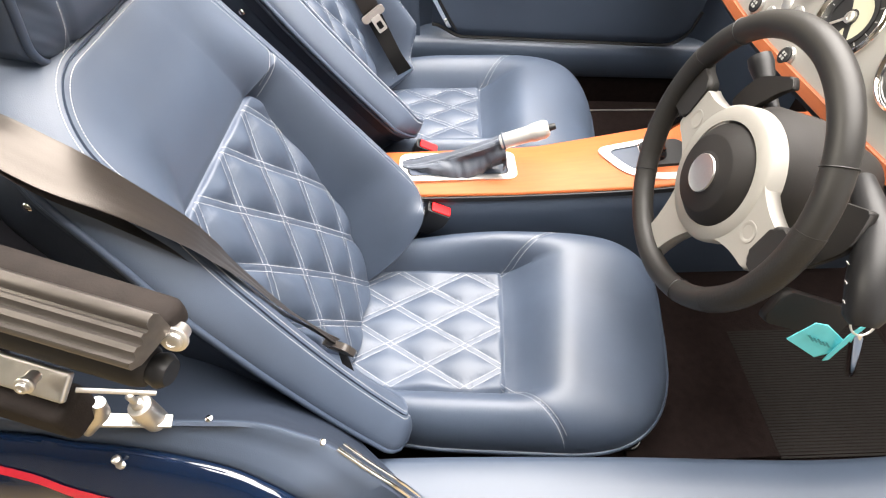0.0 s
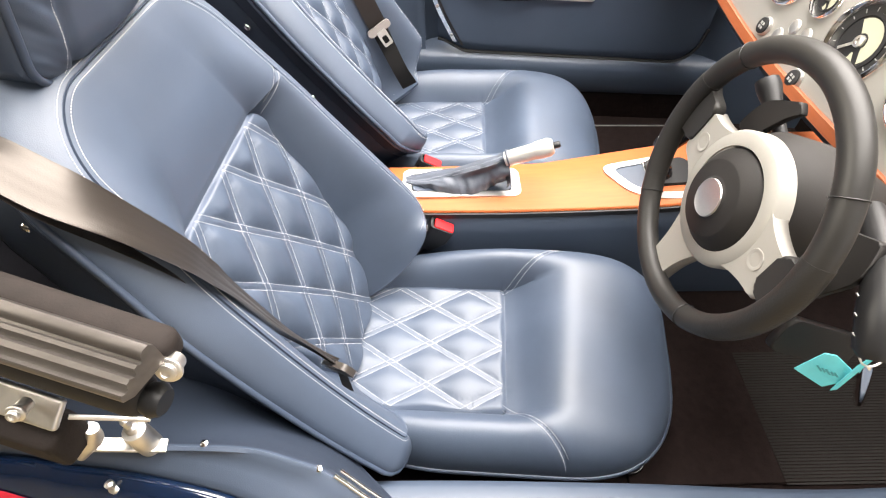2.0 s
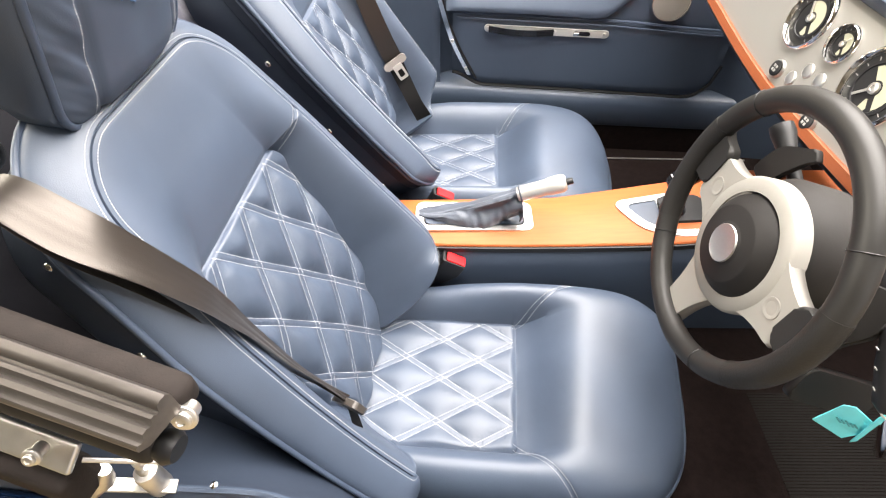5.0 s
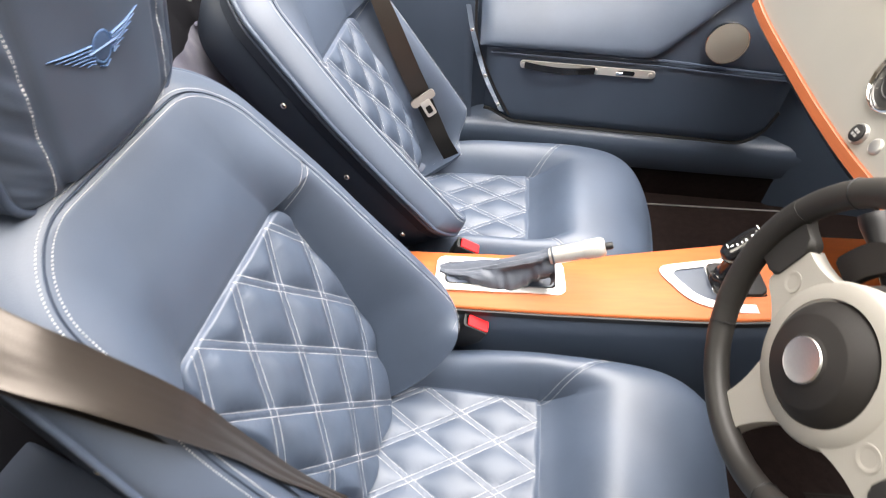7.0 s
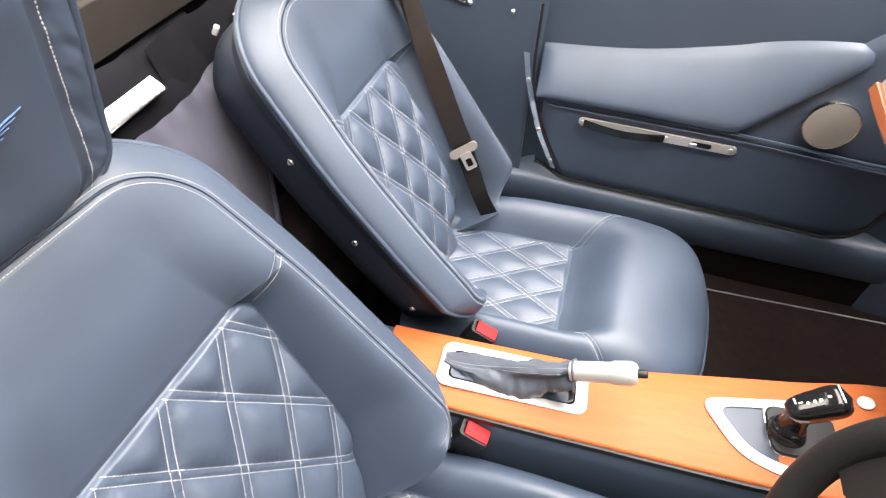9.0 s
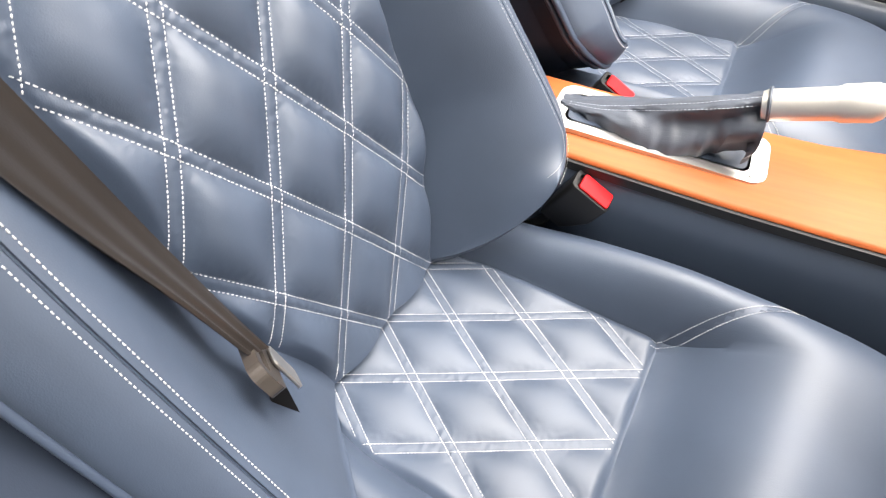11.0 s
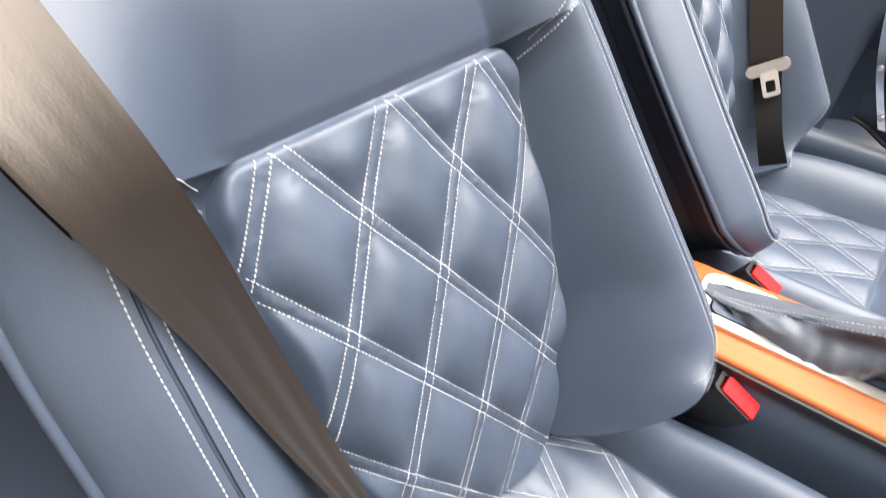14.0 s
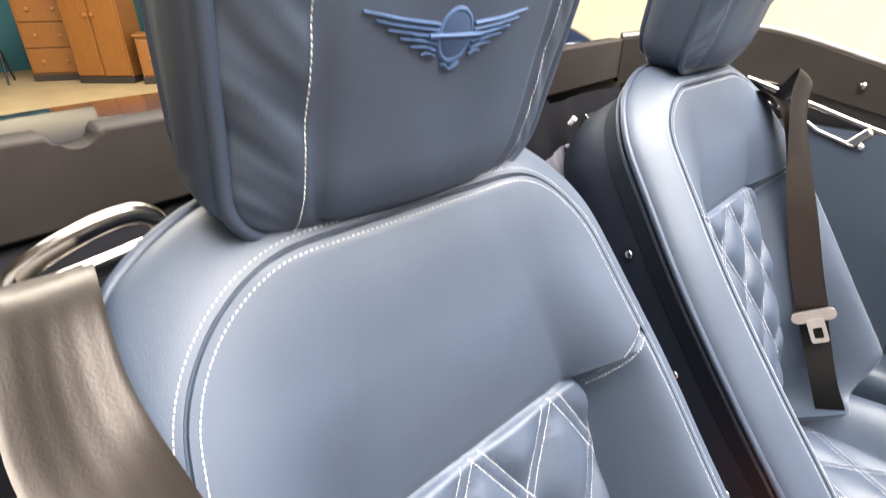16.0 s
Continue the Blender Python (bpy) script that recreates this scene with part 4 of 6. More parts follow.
part("pull_strap", strip([bar @ Vector((-0.155 + 0.175 * k / 12, 0.008, 0.003 + 0.016 * math.sin(math.pi * k / 12))) for k in range(13)], [bar @ Vector((-0.155 + 0.175 * k / 12, -0.008, 0.003 + 0.016 * math.sin(math.pi * k / 12))) for k in range(13)], 0.004), gloss_black, handle, "black leather pull strap")
for x in (-0.158, 0.022, 0.155):
    part("screw", lathe(bar @ pose(x, 0, 0), [(0.006, 0), (0.0055, 0.003), (0.002, 0.0045)], 12), steel, handle)
part("latch_recess", slab(rounded(0.045, 0.011, 0.005), bar @ pose(0.095, 0, 0.0015), 0.002), gloss_black, handle)
part("latch", box(bar @ pose(0.080, 0, 0.004), 0.016, 0.009, 0.008, 0.002), chrome, handle)
# the shut face and striker at the door's rear edge
latch = thing("door_shut_strip", (0.03, 0.60, 0.5), "bright metal strip along the door shut with a lock plate", "door trim")
part("gap", strip(spline([on_door(-0.004, 0.90, 0.004), on_door(-0.002, 0.73, 0.006), on_door(0.036, 0.62, 0.006), on_door(0.098, 0.505, 0.006)], 16), spline([on_door(0.002, 0.90, 0.002), on_door(0.004, 0.73, 0.004), on_door(0.042, 0.62, 0.004), on_door(0.104, 0.505, 0.004)], 16), 0.003), black_plastic, latch, "black rubber seal")
part("strip", strip(spline([on_door(-0.015, 0.80, 0.012), on_door(0.0, 0.73, 0.014), on_door(0.035, 0.62, 0.012), on_door(0.085, 0.52, 0.012)], 16), spline([on_door(-0.027, 0.80, 0.012), on_door(-0.012, 0.73, 0.014), on_door(0.023, 0.62, 0.012), on_door(0.073, 0.52, 0.012)], 16), 0.004), chrome, latch)
for z in (0.74, 0.62, 0.54):
    part("screw", lathe(Matrix.Translation(on_door(float(np.interp(z, [0.52, 0.62, 0.72, 0.80], [0.079, 0.029, -0.006, -0.021])), z, 0.015)) @ Matrix.Rotation(radians(90), 4, "X"), [(0.005, 0), (0.004, 0.003)], 10), steel, latch)
# quarter panel behind the far door
quarter = tagged(part("quarter_panel", wall_strip([(-0.75, 0.62), (-0.3, 0.655), (-0.10, 0.655), (-0.03, 0.650), (-0.006, 0.648)], 0.45, 0.905, 0.02), leather_panel, None), "blue leather quarter panel behind the door", "panel", kind="structure")
for x, z in ((-0.061, 0.872), (-0.153, 0.882)):
    stud = lathe(Matrix.Translation((x, 0.642, z)) @ Matrix.Rotation(radians(90), 4, "X"), [(0.0062, -0.002), (0.0060, 0.002), (0.0035, 0.0045), (0.001, 0.005)], 12)
    part("snap_stud", stud, chrome, quarter, "round chrome snap stud")


# black panel added to close the bright gap behind the rods
tagged(part("quarter_gap_panel", wall_strip([(-0.52, 0.660), (-0.36, 0.678), (-0.05, 0.684)], 0.84, 0.965, 0.008), black_plastic, None), "added black panel behind the hood rods", "panel", kind="structure")
tagged(part("door_pillar", wall_strip([(-0.055, 0.690), (-0.012, 0.690), (0.010, 0.710), (0.080, 0.735)], 0.40, 1.00, 0.02), leather_panel, None), "blue leather-covered door pillar", "pillar", kind="structure")

tagged(part("footwell_side", wall_strip([(0.72, 0.620), (0.80, 0.600), (0.87, 0.545), (1.15, 0.505)], FLOOR_Z, 1.0, 0.02), leather_panel, None), "dark blue footwell side panel", "panel", kind="structure")
tagged(part("bulkhead", box(pose(1.16, 0, 0.62), 0.03, 1.30, 0.70), carpet, None), "dark carpeted bulkhead", "wall", kind="structure")

# ---- dashboard ----
dash = thing("dashboard", (0.75, 0.0, 0.80), "silver dashboard with chrome-ringed dials and an orange wood rail", "dashboard")
RAIL = [(0.575, 0.478, 0.874), (0.575, 0.40, 0.858), (0.575, 0.25, 0.840), (0.574, 0.11, 0.828), (0.572, -0.03, 0.826), (0.575, -0.25, 0.835), (0.575, -0.56, 0.86)]
PN = Vector((-0.957, 0, 0.29)).normalized()
PU = Vector((0.29, 0, 0.957)).normalized()
R = spline(RAIL, 60)
FACE = [(0.0, -0.001), (0.05, 0.0), (0.10, 0.0), (0.150, 0.0), (0.158, -0.004), (0.160, -0.012)]
part("fascia", loft(*[[p + PU * (a + 0.008) + PN * b for p in R] for a, b in FACE]), panel_grey, dash, "satin silver fascia")
part("cowl", loft(*[[p + PU * (a + 0.008) + PN * b for p in R] for a, b in ((0.158, -0.008), (0.164, 0.010), (0.176, 0.018), (0.190, 0.012), (0.200, -0.02), (0.21, -0.30))]), leather_dark, dash, "dark blue leather cowl")
def rail_section():
    """A squared rail with softly broken edges."""
    sec = [(-0.010, -0.006), (-0.010, 0.005), (-0.0085, 0.0075), (0.0065, 0.0075), (0.008, 0.005), (0.008, -0.006)]
    v = [p + PU * a + PN * b for p in R for a, b in sec]
    n = len(sec)
    f = [(i * n + k, i * n + (k + 1) % n, (i + 1) * n + (k + 1) % n, (i + 1) * n + k) for i in range(len(R) - 1) for k in range(n)]
    return v, f + [tuple(range(n)), tuple((len(R) - 1) * n + k for k in range(n))[::-1]]


part("wood_rail", rail_section(), wood_dark, dash, "red-brown wood rail", smooth=False)
part("under_dash", ([p + Vector((0.0, 0, -0.02)) for p in R] + [p + Vector((0.28, 0, -0.16)) for p in R], [(i, i + 1, i + 62, i + 61) for i in range(60)]), leather_dark, dash)


def dial(y, s, r, name="dial", label="chrome-ringed black dial", needle=2.2):
    x0 = R[min(range(61), key=lambda i: abs(R[i].y - y))]
    c = Vector((x0.x, y, x0.z)) + PU * (s + 0.008)
    m = Matrix.Translation(c) @ PN.to_track_quat("Z", "Y").to_matrix().to_4x4()
    d = part(name, lathe(m, [(r * 1.03, -0.01), (r * 1.03, 0.002), (r * 0.99, 0.007), (r * 0.93, 0.008), (r * 0.88, 0.004), (r * 0.86, 0.000)], 48), chrome, dash, label)
    part("face", lathe(m @ pose(0, 0, 0.0005), [(r * 0.87, -0.002), (r * 0.86, 0.0)], 36), dial_face, d)
    o = [(r * 0.55 * math.cos(radians(a)), r * 0.55 * math.sin(radians(a))) for a in range(-44, 139, 14)] + [(r * 0.20 * math.cos(radians(a)), r * 0.20 * math.sin(radians(a))) for a in range(138, -45, -28)]
    part("centre", slab(o, m @ pose(0, 0, 0.0014), 0.001), dial_inner, d, "pale green-cream centre", smooth=False)
    part("hub", lathe(m @ pose(0, 0, 0.003), [(r * 0.15, -0.002), (r * 0.14, 0.002), (r * 0.07, 0.003), (r * 0.06, 0.0015)], 20), steel, d)
    part("needle", box(m @ Matrix.Rotation(needle, 4, "Z") @ pose(r * 0.30, 0, 0.0045), r * 0.46, r * 0.07, 0.0012, 0.0004), steel, d)
    part("centre_ring", lathe(m @ pose(0, 0, 0.0012), [(r * 0.68, -0.001), (r * 0.68, 0.0012), (r * 0.60, 0.0016), (r * 0.58, 0.0)], 40), black_plastic, d)
    part("lobe", slab([(r * q * math.cos(radians(a)), r * q * math.sin(radians(a))) for a, q in ((-82, 0.26), (-88, 0.50), (-78, 0.55), (-66, 0.55), (-60, 0.48), (-72, 0.26))], m @ pose(0, 0, 0.0014), 0.001), dial_inner, d, smooth=False)
    marks = []
    for k in range(13):
        a = radians(-50 + 280 * k / 12)
        bm = box(m @ Matrix.Rotation(a, 4, "Z") @ pose(r * 0.74, 0, 0.0008), r * 0.10, r * 0.018, 0.0006)
        marks.append(([q.co.copy() for q in bm.verts], [tuple(q.index for q in fc.verts) for fc in bm.faces]))
        bm.free()
    part("scale_marks", join(*marks), dial_mark, d, smooth=False, kind="stuff")
    return d


def knob(y, s, r, mat=black_plastic, ring=True, label="round switch"):
    x0 = R[min(range(61), key=lambda i: abs(R[i].y - y))]
    c = Vector((x0.x, y, x0.z)) + PU * (s + 0.008)
    m = Matrix.Translation(c) @ PN.to_track_quat("Z", "Y").to_matrix().to_4x4()
    d = part("switch", lathe(m, [(r, -0.004), (r, 0.003), (r * 0.93, 0.005), (r * 0.86, 0.0045)] if ring else [(r, -0.004), (r, 0.001), (r * 0.9, 0.0018), (r * 0.84, 0.0012)], 28), alu, dash, label)
    part("button", lathe(m @ pose(0, 0, 0.003 if ring else 0.0), [(r * 0.84, 0), (r * 0.82, 0.004 if ring else 0.0022), (r * 0.7, 0.005 if ring else 0.0026)], 24), mat, d)
    if ring:
        for x, y in ((0.3, 0.3), (-0.3, 0.3), (0.3, -0.3), (-0.3, -0.3)):
            part("symbol_mark", box(m @ pose(r * x * 0.7, r * y * 0.7, 0.0082), r * 0.28, r * 0.28, 0.0006), dial_mark, d)
    return d


dial(0.050, 0.104, 0.049)
dial(-0.047, 0.107, 0.029, needle=1.0)
dial(-0.151, 0.091, 0.057, label="large chrome-ringed black dial", needle=3.95)
dial(-0.300, 0.095, 0.057, label="large chrome-ringed black dial", needle=0.6)
knob(0.032, 0.022, 0.0155, label="black knurled switch")
knob(-0.028, 0.052, 0.0115, alu, False, "plain metal switch")
knob(-0.007, 0.027, 0.0115, alu, False, "plain metal switch")
knob(-0.061, 0.053, 0.0115, alu, False, "plain metal switch")
knob(-0.106, 0.004, 0.0155, label="black knurled switch")

# ---- steering wheel ----
WC = Vector((0.375, -0.355, 0.841))
WA, WB = 0.228, 0.029
WN = Vector((-math.cos(WA) * math.cos(WB), math.sin(WB), math.sin(WA) * math.cos(WB))).normalized()
WX = WN.cross(Vector((0, 0, 1))).normalized() * -1
WY = WX.cross(WN).normalized()
if WY.z < 0:
    WY = -WY
    WX = -WX
wm = Matrix(((WX.x, WY.x, WN.x, WC.x), (WX.y, WY.y, WN.y, WC.y), (WX.z, WY.z, WN.z, WC.z), (0, 0, 0, 1)))
wheel = thing("steering_wheel", tuple(WC), "black leather steering wheel with pale grey spokes", "steering wheel")
RR = 0.168


def wp(a, r=RR, h=0.0):
    return wm @ Vector((r * math.cos(a), r * math.sin(a), h))


part("rim", tube([wp(2 * math.pi * k / 96) for k in range(96)], 0.0155, 18, closed=True), wheel_leather, wheel, "black leather-wrapped rim")
for k, (a0, a1) in enumerate(((20, -35), (160, 215))):
    part("grip", tube([wp(radians(a0 + (a1 - a0) * i / 20)) for i in range(21)], [0.0162] * 21, 18), wheel_perf, wheel, "perforated black leather grip")
pm = wm @ pose(-0.003, -0.012, -0.020)
part("hub_cover", lathe(pm, [(0.058, -0.03), (0.066, -0.010), (0.0665, 0.012), (0.0655, 0.018), (0.0630, 0.0215), (0.0500, 0.0335), (0.0480, 0.0345), (0.0290, 0.0350), (0.0265, 0.0362), (0.0255, 0.0372), (0.0245, 0.0372)], 64), pad_black, wheel, "round black horn pad")
part("badge", lathe(pm @ pose(0, 0, 0.0362), [(0.0246, 0), (0.0244, 0.0024), (0.0236, 0.0032), (0.0225, 0.0027), (0.005, 0.0027)], 40), alu, wheel, "round silver badge")


def casting(a, tip, w_tip, w_root):
    """One arm of the pale casting, flaring into the ring round the pad."""
    o = []
    for s in range(11):
        t = s / 10
        o.append((0.050 + (tip - 0.050) * t, -(w_tip + (w_root - w_tip) * (1 - t) ** 2.2)))
    o += [(tip + 0.004, -w_tip * 0.8), (tip + 0.004, w_tip * 0.8)]
    o += [(x, -y) for x, y in reversed(o[:11])]
    return slab(o, wm @ pose(-0.003, -0.010, 0) @ Matrix.Rotation(radians(a), 4, "Z") @ pose(0, 0, -0.002), 0.020, 0.005, 3)


part("spoke_ring", lathe(wm @ pose(-0.003, -0.010, -0.006), [(0.087, -0.018), (0.087, 0.000), (0.083, 0.005), (0.067, 0.006), (0.064, -0.018)], 56), cream, wheel, "pale grey ring round the horn pad")
for a, tip, wt, wr in ((6, 0.124, 0.033, 0.060), (178, 0.132, 0.030, 0.060), (-84, 0.158, 0.022, 0.050)):
    sp_ob = part("spoke", casting(a, tip, wt, wr), cream, wheel, "pale grey cast spoke")
    if tip < 0.15:
        part("thumb_dimple", lathe(wm @ pose(-0.003, -0.010, 0) @ Matrix.Rotation(radians(a), 4, "Z") @ pose(0.100, 0, -0.003), [(0.0135, 0), (0.013, 0.002), (0.011, 0.0022), (0.008, 0.0008), (0.003, 0.0)], 24), cream, sp_ob)
        # leather web between the spoke and the rim
        part("rim_web", slab(softened([(tip - 0.008, -wt * 0.96), (0.150, -wt * 1.0), (0.168, -wt * 1.35), (0.168, wt * 1.35), (0.150, wt * 1.0), (tip - 0.008, wt * 0.96)], 0.012), wm @ Matrix.Rotation(radians(a), 4, "Z") @ pose(0, 0, 0.001), 0.016, 0.005, 3), wheel_leather, wheel, "black leather web joining spoke and rim")
for a in (43, 138, -125, -44):
    part("rim_seam", tube([wm @ Vector(((RR + 0.0162 * math.cos(k * 0.4)) * math.cos(radians(a)), (RR + 0.0162 * math.cos(k * 0.4)) * math.sin(radians(a)), 0.0162 * math.sin(k * 0.4))) for k in range(16)], 0.0008, 5, closed=True), black_plastic, wheel)
part("column", lathe(wm, [(0.045, -0.21), (0.066, -0.15), (0.080, -0.10), (0.083, -0.05), (0.074, -0.028), (0.05, -0.024)], 36), column_black, wheel, "grey-black column shroud")
for a0, a1, r0, r1 in ((6, 56, 0.100, 0.138), (150, 188, 0.118, 0.160)):
    o = []
    for k in range(31):
        t = k / 15 if k <= 15 else 2 - k / 15
        wide = (r1 - r0) * (0.42 + 0.58 * smooth(0.95, 0.35, t))
        o.append((a0 + (a1 - a0) * t, r0 + 0.006 * smooth(0.5, 1.0, t) if k <= 15 else r0 + 0.006 * smooth(0.5, 1.0, t) + wide))
    o = softened([(r * math.cos(radians(a)), r * math.sin(radians(a))) for a, r in o], 0.007)
    part("shift_paddle", slab(o, wm @ pose(0, 0, -0.062), 0.010, 0.003), pad_black, wheel, "black paddle behind the rim")
part("stalk", tube([wm @ Vector((0.06, 0.02, -0.10)), wm @ Vector((0.12, 0.05, -0.085)), wm @ Vector((0.150, 0.068, -0.075)), wm @ Vector((0.160, 0.073, -0.072))], [0.008, 0.010, 0.016, 0.015], 16), black_plastic, wheel, "black control stalk")
part("stalk", tube([wm @ Vector((-0.06, 0.06, -0.12)), wm @ Vector((-0.150, 0.058, -0.085)), wm @ Vector((-0.185, 0.030, -0.080)), wm @ Vector((-0.215, 0.008, -0.078)), wm @ Vector((-0.222, 0.002, -0.078))], [0.012, 0.020, 0.020, 0.019, 0.012], 18), black_plastic, wheel, "black control stalk with small white marks")
for k in range(3):
    part("stalk_mark", box(wm @ pose(-0.168 - 0.016 * k, 0.034 - 0.012 * k, -0.0605), 0.0045, 0.0014, 0.0010), dial_mark, wheel)

# ---- controls on the console ----
brake = thing("handbrake", (0.07, -0.01, 0.535), "aluminium handbrake lever with a pleated blue leather gaiter", "handbrake")
hm = pose(0.071, -0.008, 0.540)
part("surround", slab(rounded(0.246, 0.084, 0.018), hm, 0.006, 0, hole=rounded(0.204, 0.050, 0.010)), alu, brake, "brushed aluminium surround", smooth=False)
part("base", slab(rounded(0.210, 0.056, 0.010), hm @ pose(0, 0, 0.0), 0.004), leather_dark, brake)
for x in (-0.108, 0.0, 0.108):
    for y in (-0.032, 0.032):
        part("screw", lathe(hm @ pose(x, y, 0), [(0.003, 0), (0.0028, 0.0012), (0.001, 0.002)], 10), steel, brake)
NG, NA = 64, 33
v, f = [], []
ridge = []
for i in range(NG + 1):
    t = i / NG
    if t < 0.9:
        x, top, low = -0.046 + 0.207 * t / 0.9, 0.541 + 0.087 * (t / 0.9) ** 1.25, 0.538 + 0.020 * smooth(0.72, 0.9, t)
    else:
        k = (t - 0.9) / 0.1
        x, top, low = 0.161 + 0.010 * math.sin(k * math.pi / 2) - 0.012 * k * k, 0.628 - 0.050 * k, 0.558 - 0.012 * k
    wide = 0.0225 - 0.006 * smooth(0.2, 0.9, t) - 0.012 * smooth(0.25, 0.0, t)
    yc = -0.002 - 0.019 * t
    for n in range(NA):
        a = math.pi * n / (NA - 1)
        ca, sa = math.cos(a), math.sin(a)
        side = 1 - 0.6 * smooth(0.8, 1.0, sa)
        fold = 0.0075 * smooth(0.40, 0.80, t) * side * math.sin(7.5 * a + 7 * t) + 0.0036 * side * math.sin(4.0 * a - 9 * t) + 0.0045 * side * noise.noise(Vector((t * 7, ca * 2.2, 2.0))) + (0.0030 + 0.0030 * smooth(0.5, 0.9, t)) * side * (0.5 - abs(noise.noise(Vector((t * 13 + ca * 2.5, ca * 3.0 - t * 4, 5.0)))) * 2.2)
        flare = 1 + 0.35 * (1 - sa) ** 2 * (1 - smooth(0.6, 0.9, t))
        v.append((x + 0.004 * (1 - sa) * smooth(0.8, 1, t), yc + (wide + fold) * ca * flare, low + (top - low) * sa ** 0.75 + fold * 0.5 * sa))
    ridge.append(Vector(v[-(NA // 2) - 1]))
for i in range(NG):
    for n in range(NA - 1):
        o = i * NA + n
        f.append((o, o + 1, o + NA + 1, o + NA))
gaiter = part("gaiter", (v, f), gaiter_leather, brake, "creased grey-blue leather gaiter")
V, F = [], []
for n in (NA // 2 + 3, NA // 2 + 6):
    run = [Vector(v[i * NA + n]) + Vector((0, 0, 0.0005)) for i in range(3, int(NG * 0.9))]
    stitch_run(V, F, run, [Vector((0, -0.5, 0.86))] * len(run), 0.003, 0.0012, 0.0004, 0.0003)
part("gaiter_stitching", (V, F), thread_grey, gaiter, "pale grey stitching", kind="stuff")
part("gaiter_collar", tube([Vector((0.160, -0.021, 0.615)) + Vector((0.35 * math.sin(a * 0.3) * -0.015, math.cos(a * 0.3) * 0.0155, math.sin(a * 0.3) * 0.0150)) for a in range(21)], 0.002, 6, closed=True), gaiter_leather, gaiter)
d0, d1 = Vector((0.155, -0.021, 0.612)), Vector((0.262, -0.026, 0.655))
axis = (d1 - d0).normalized()
gm = Matrix.Translation(d0) @ axis.to_track_quat("Z", "Y").to_matrix().to_4x4()
part("lever_grip", lathe(gm, [(0.0140, 0.0), (0.0156, 0.004), (0.0158, 0.058), (0.0164, 0.061), (0.0178, 0.064), (0.0180, 0.088), (0.0150, 0.095), (0.0120, 0.097)], 28), pale_alu, brake, "turned aluminium grip")
part("release_button", lathe(gm @ pose(0, 0, 0.096), [(0.0065, 0), (0.0065, 0.012), (0.005, 0.014)], 16), black_plastic, brake, "black release button")

gear = thing("gear_selector", (0.45, -0.015, 0.565), "gloss black gear lever in an aluminium surround", "gear lever")
tilt = Matrix.Translation((0.468, -0.020, 0.5655)) @ Matrix.Rotation(radians(-4.5), 4, "Y")
outer = softened([(-0.108, 0.038), (0.090, 0.068), (0.104, 0.052), (0.104, -0.058), (0.090, -0.072), (0.0, -0.070), (-0.060, -0.046)], 0.030)
cx, cy = 0.020, 0.0
inner = [(cx + (x - cx) * 0.80, cy + (y - cy) * 0.74) for x, y in outer]
part("surround", slab(outer, tilt, 0.008, hole=inner), alu, gear, "brushed aluminium surround", smooth=False)
part("boot_plate", slab([(cx + (x - cx) * 0.83, cy + (y - cy) * 0.77) for x, y in outer], tilt @ pose(0, 0, -0.003), 0.004), leather_dark, gear, "blue leather plate")
base = part("lever_base", slab(rounded(0.088, 0.074, 0.012), tilt @ pose(0.030, 0.002, 0.008), 0.014, 0.004, 3), black_plastic, gear, "black gate plate")
part("base_trim", slab(rounded(0.094, 0.080, 0.014), tilt @ pose(0.030, 0.002, 0.003), 0.006, hole=rounded(0.090, 0.076, 0.013)), chrome, base, smooth=False)
part("boot", lathe(tilt @ pose(0.008, 0, 0.006), [(0.027, 0), (0.024, 0.006), (0.020, 0.012), (0.021, 0.017), (0.016, 0.022), (0.014, 0.06), (0.015, 0.09)], 24), gloss_black, gear, "gloss black lever shaft")
kn = Matrix.Translation((0.470, -0.030, 0.668)) @ Matrix.Rotation(radians(8), 4, "Z") @ Matrix.Rotation(radians(-44), 4, "Y")
v, f = [], []
for i in range(17):
    t = -1 + 2 * i / 16
    w = 0.021 * (1 - abs(t) ** 4.5) ** 0.5 * (0.88 + 0.12 * t) + 0.0005
    h = 0.019 * (1 - abs(t) ** 5) ** 0.5 * (0.95 + 0.1 * t) + 0.0005
    for k in range(24):
        a = 2 * math.pi * k / 24
        ca, sa = math.cos(a), math.sin(a)
        r = (abs(ca) ** 3.4 + abs(sa) ** 3.4) ** (-1 / 3.4)
        v.append(kn @ Vector((0.040 * t, w * r * ca, h * r * sa)))
for i in range(16):
    for k in range(24):
        f.append((i * 24 + k, i * 24 + (k + 1) % 24, (i + 1) * 24 + (k + 1) % 24, (i + 1) * 24 + k))
knob_ob = part("lever_knob", (v, f), gloss_black, gear, "gloss black knob")
part("chrome_inlay", box(kn @ pose(0.033, 0, 0.0165), 0.003, 0.026, 0.004, 0.001), chrome, knob_ob)
for k, (x, y, a, b) in enumerate(((-0.020, 0.004, 0.002, 0.008), (-0.014, 0.0, 0.005, 0.002), (-0.006, -0.003, 0.003, 0.004), (0.002, -0.003, 0.003, 0.004), (0.009, -0.003, 0.004, 0.004), (0.020, -0.001, 0.004, 0.003))):
    part("marking", box(kn @ pose(x, y, 0.0192), a, b, 0.0010), white_mark, knob_ob)

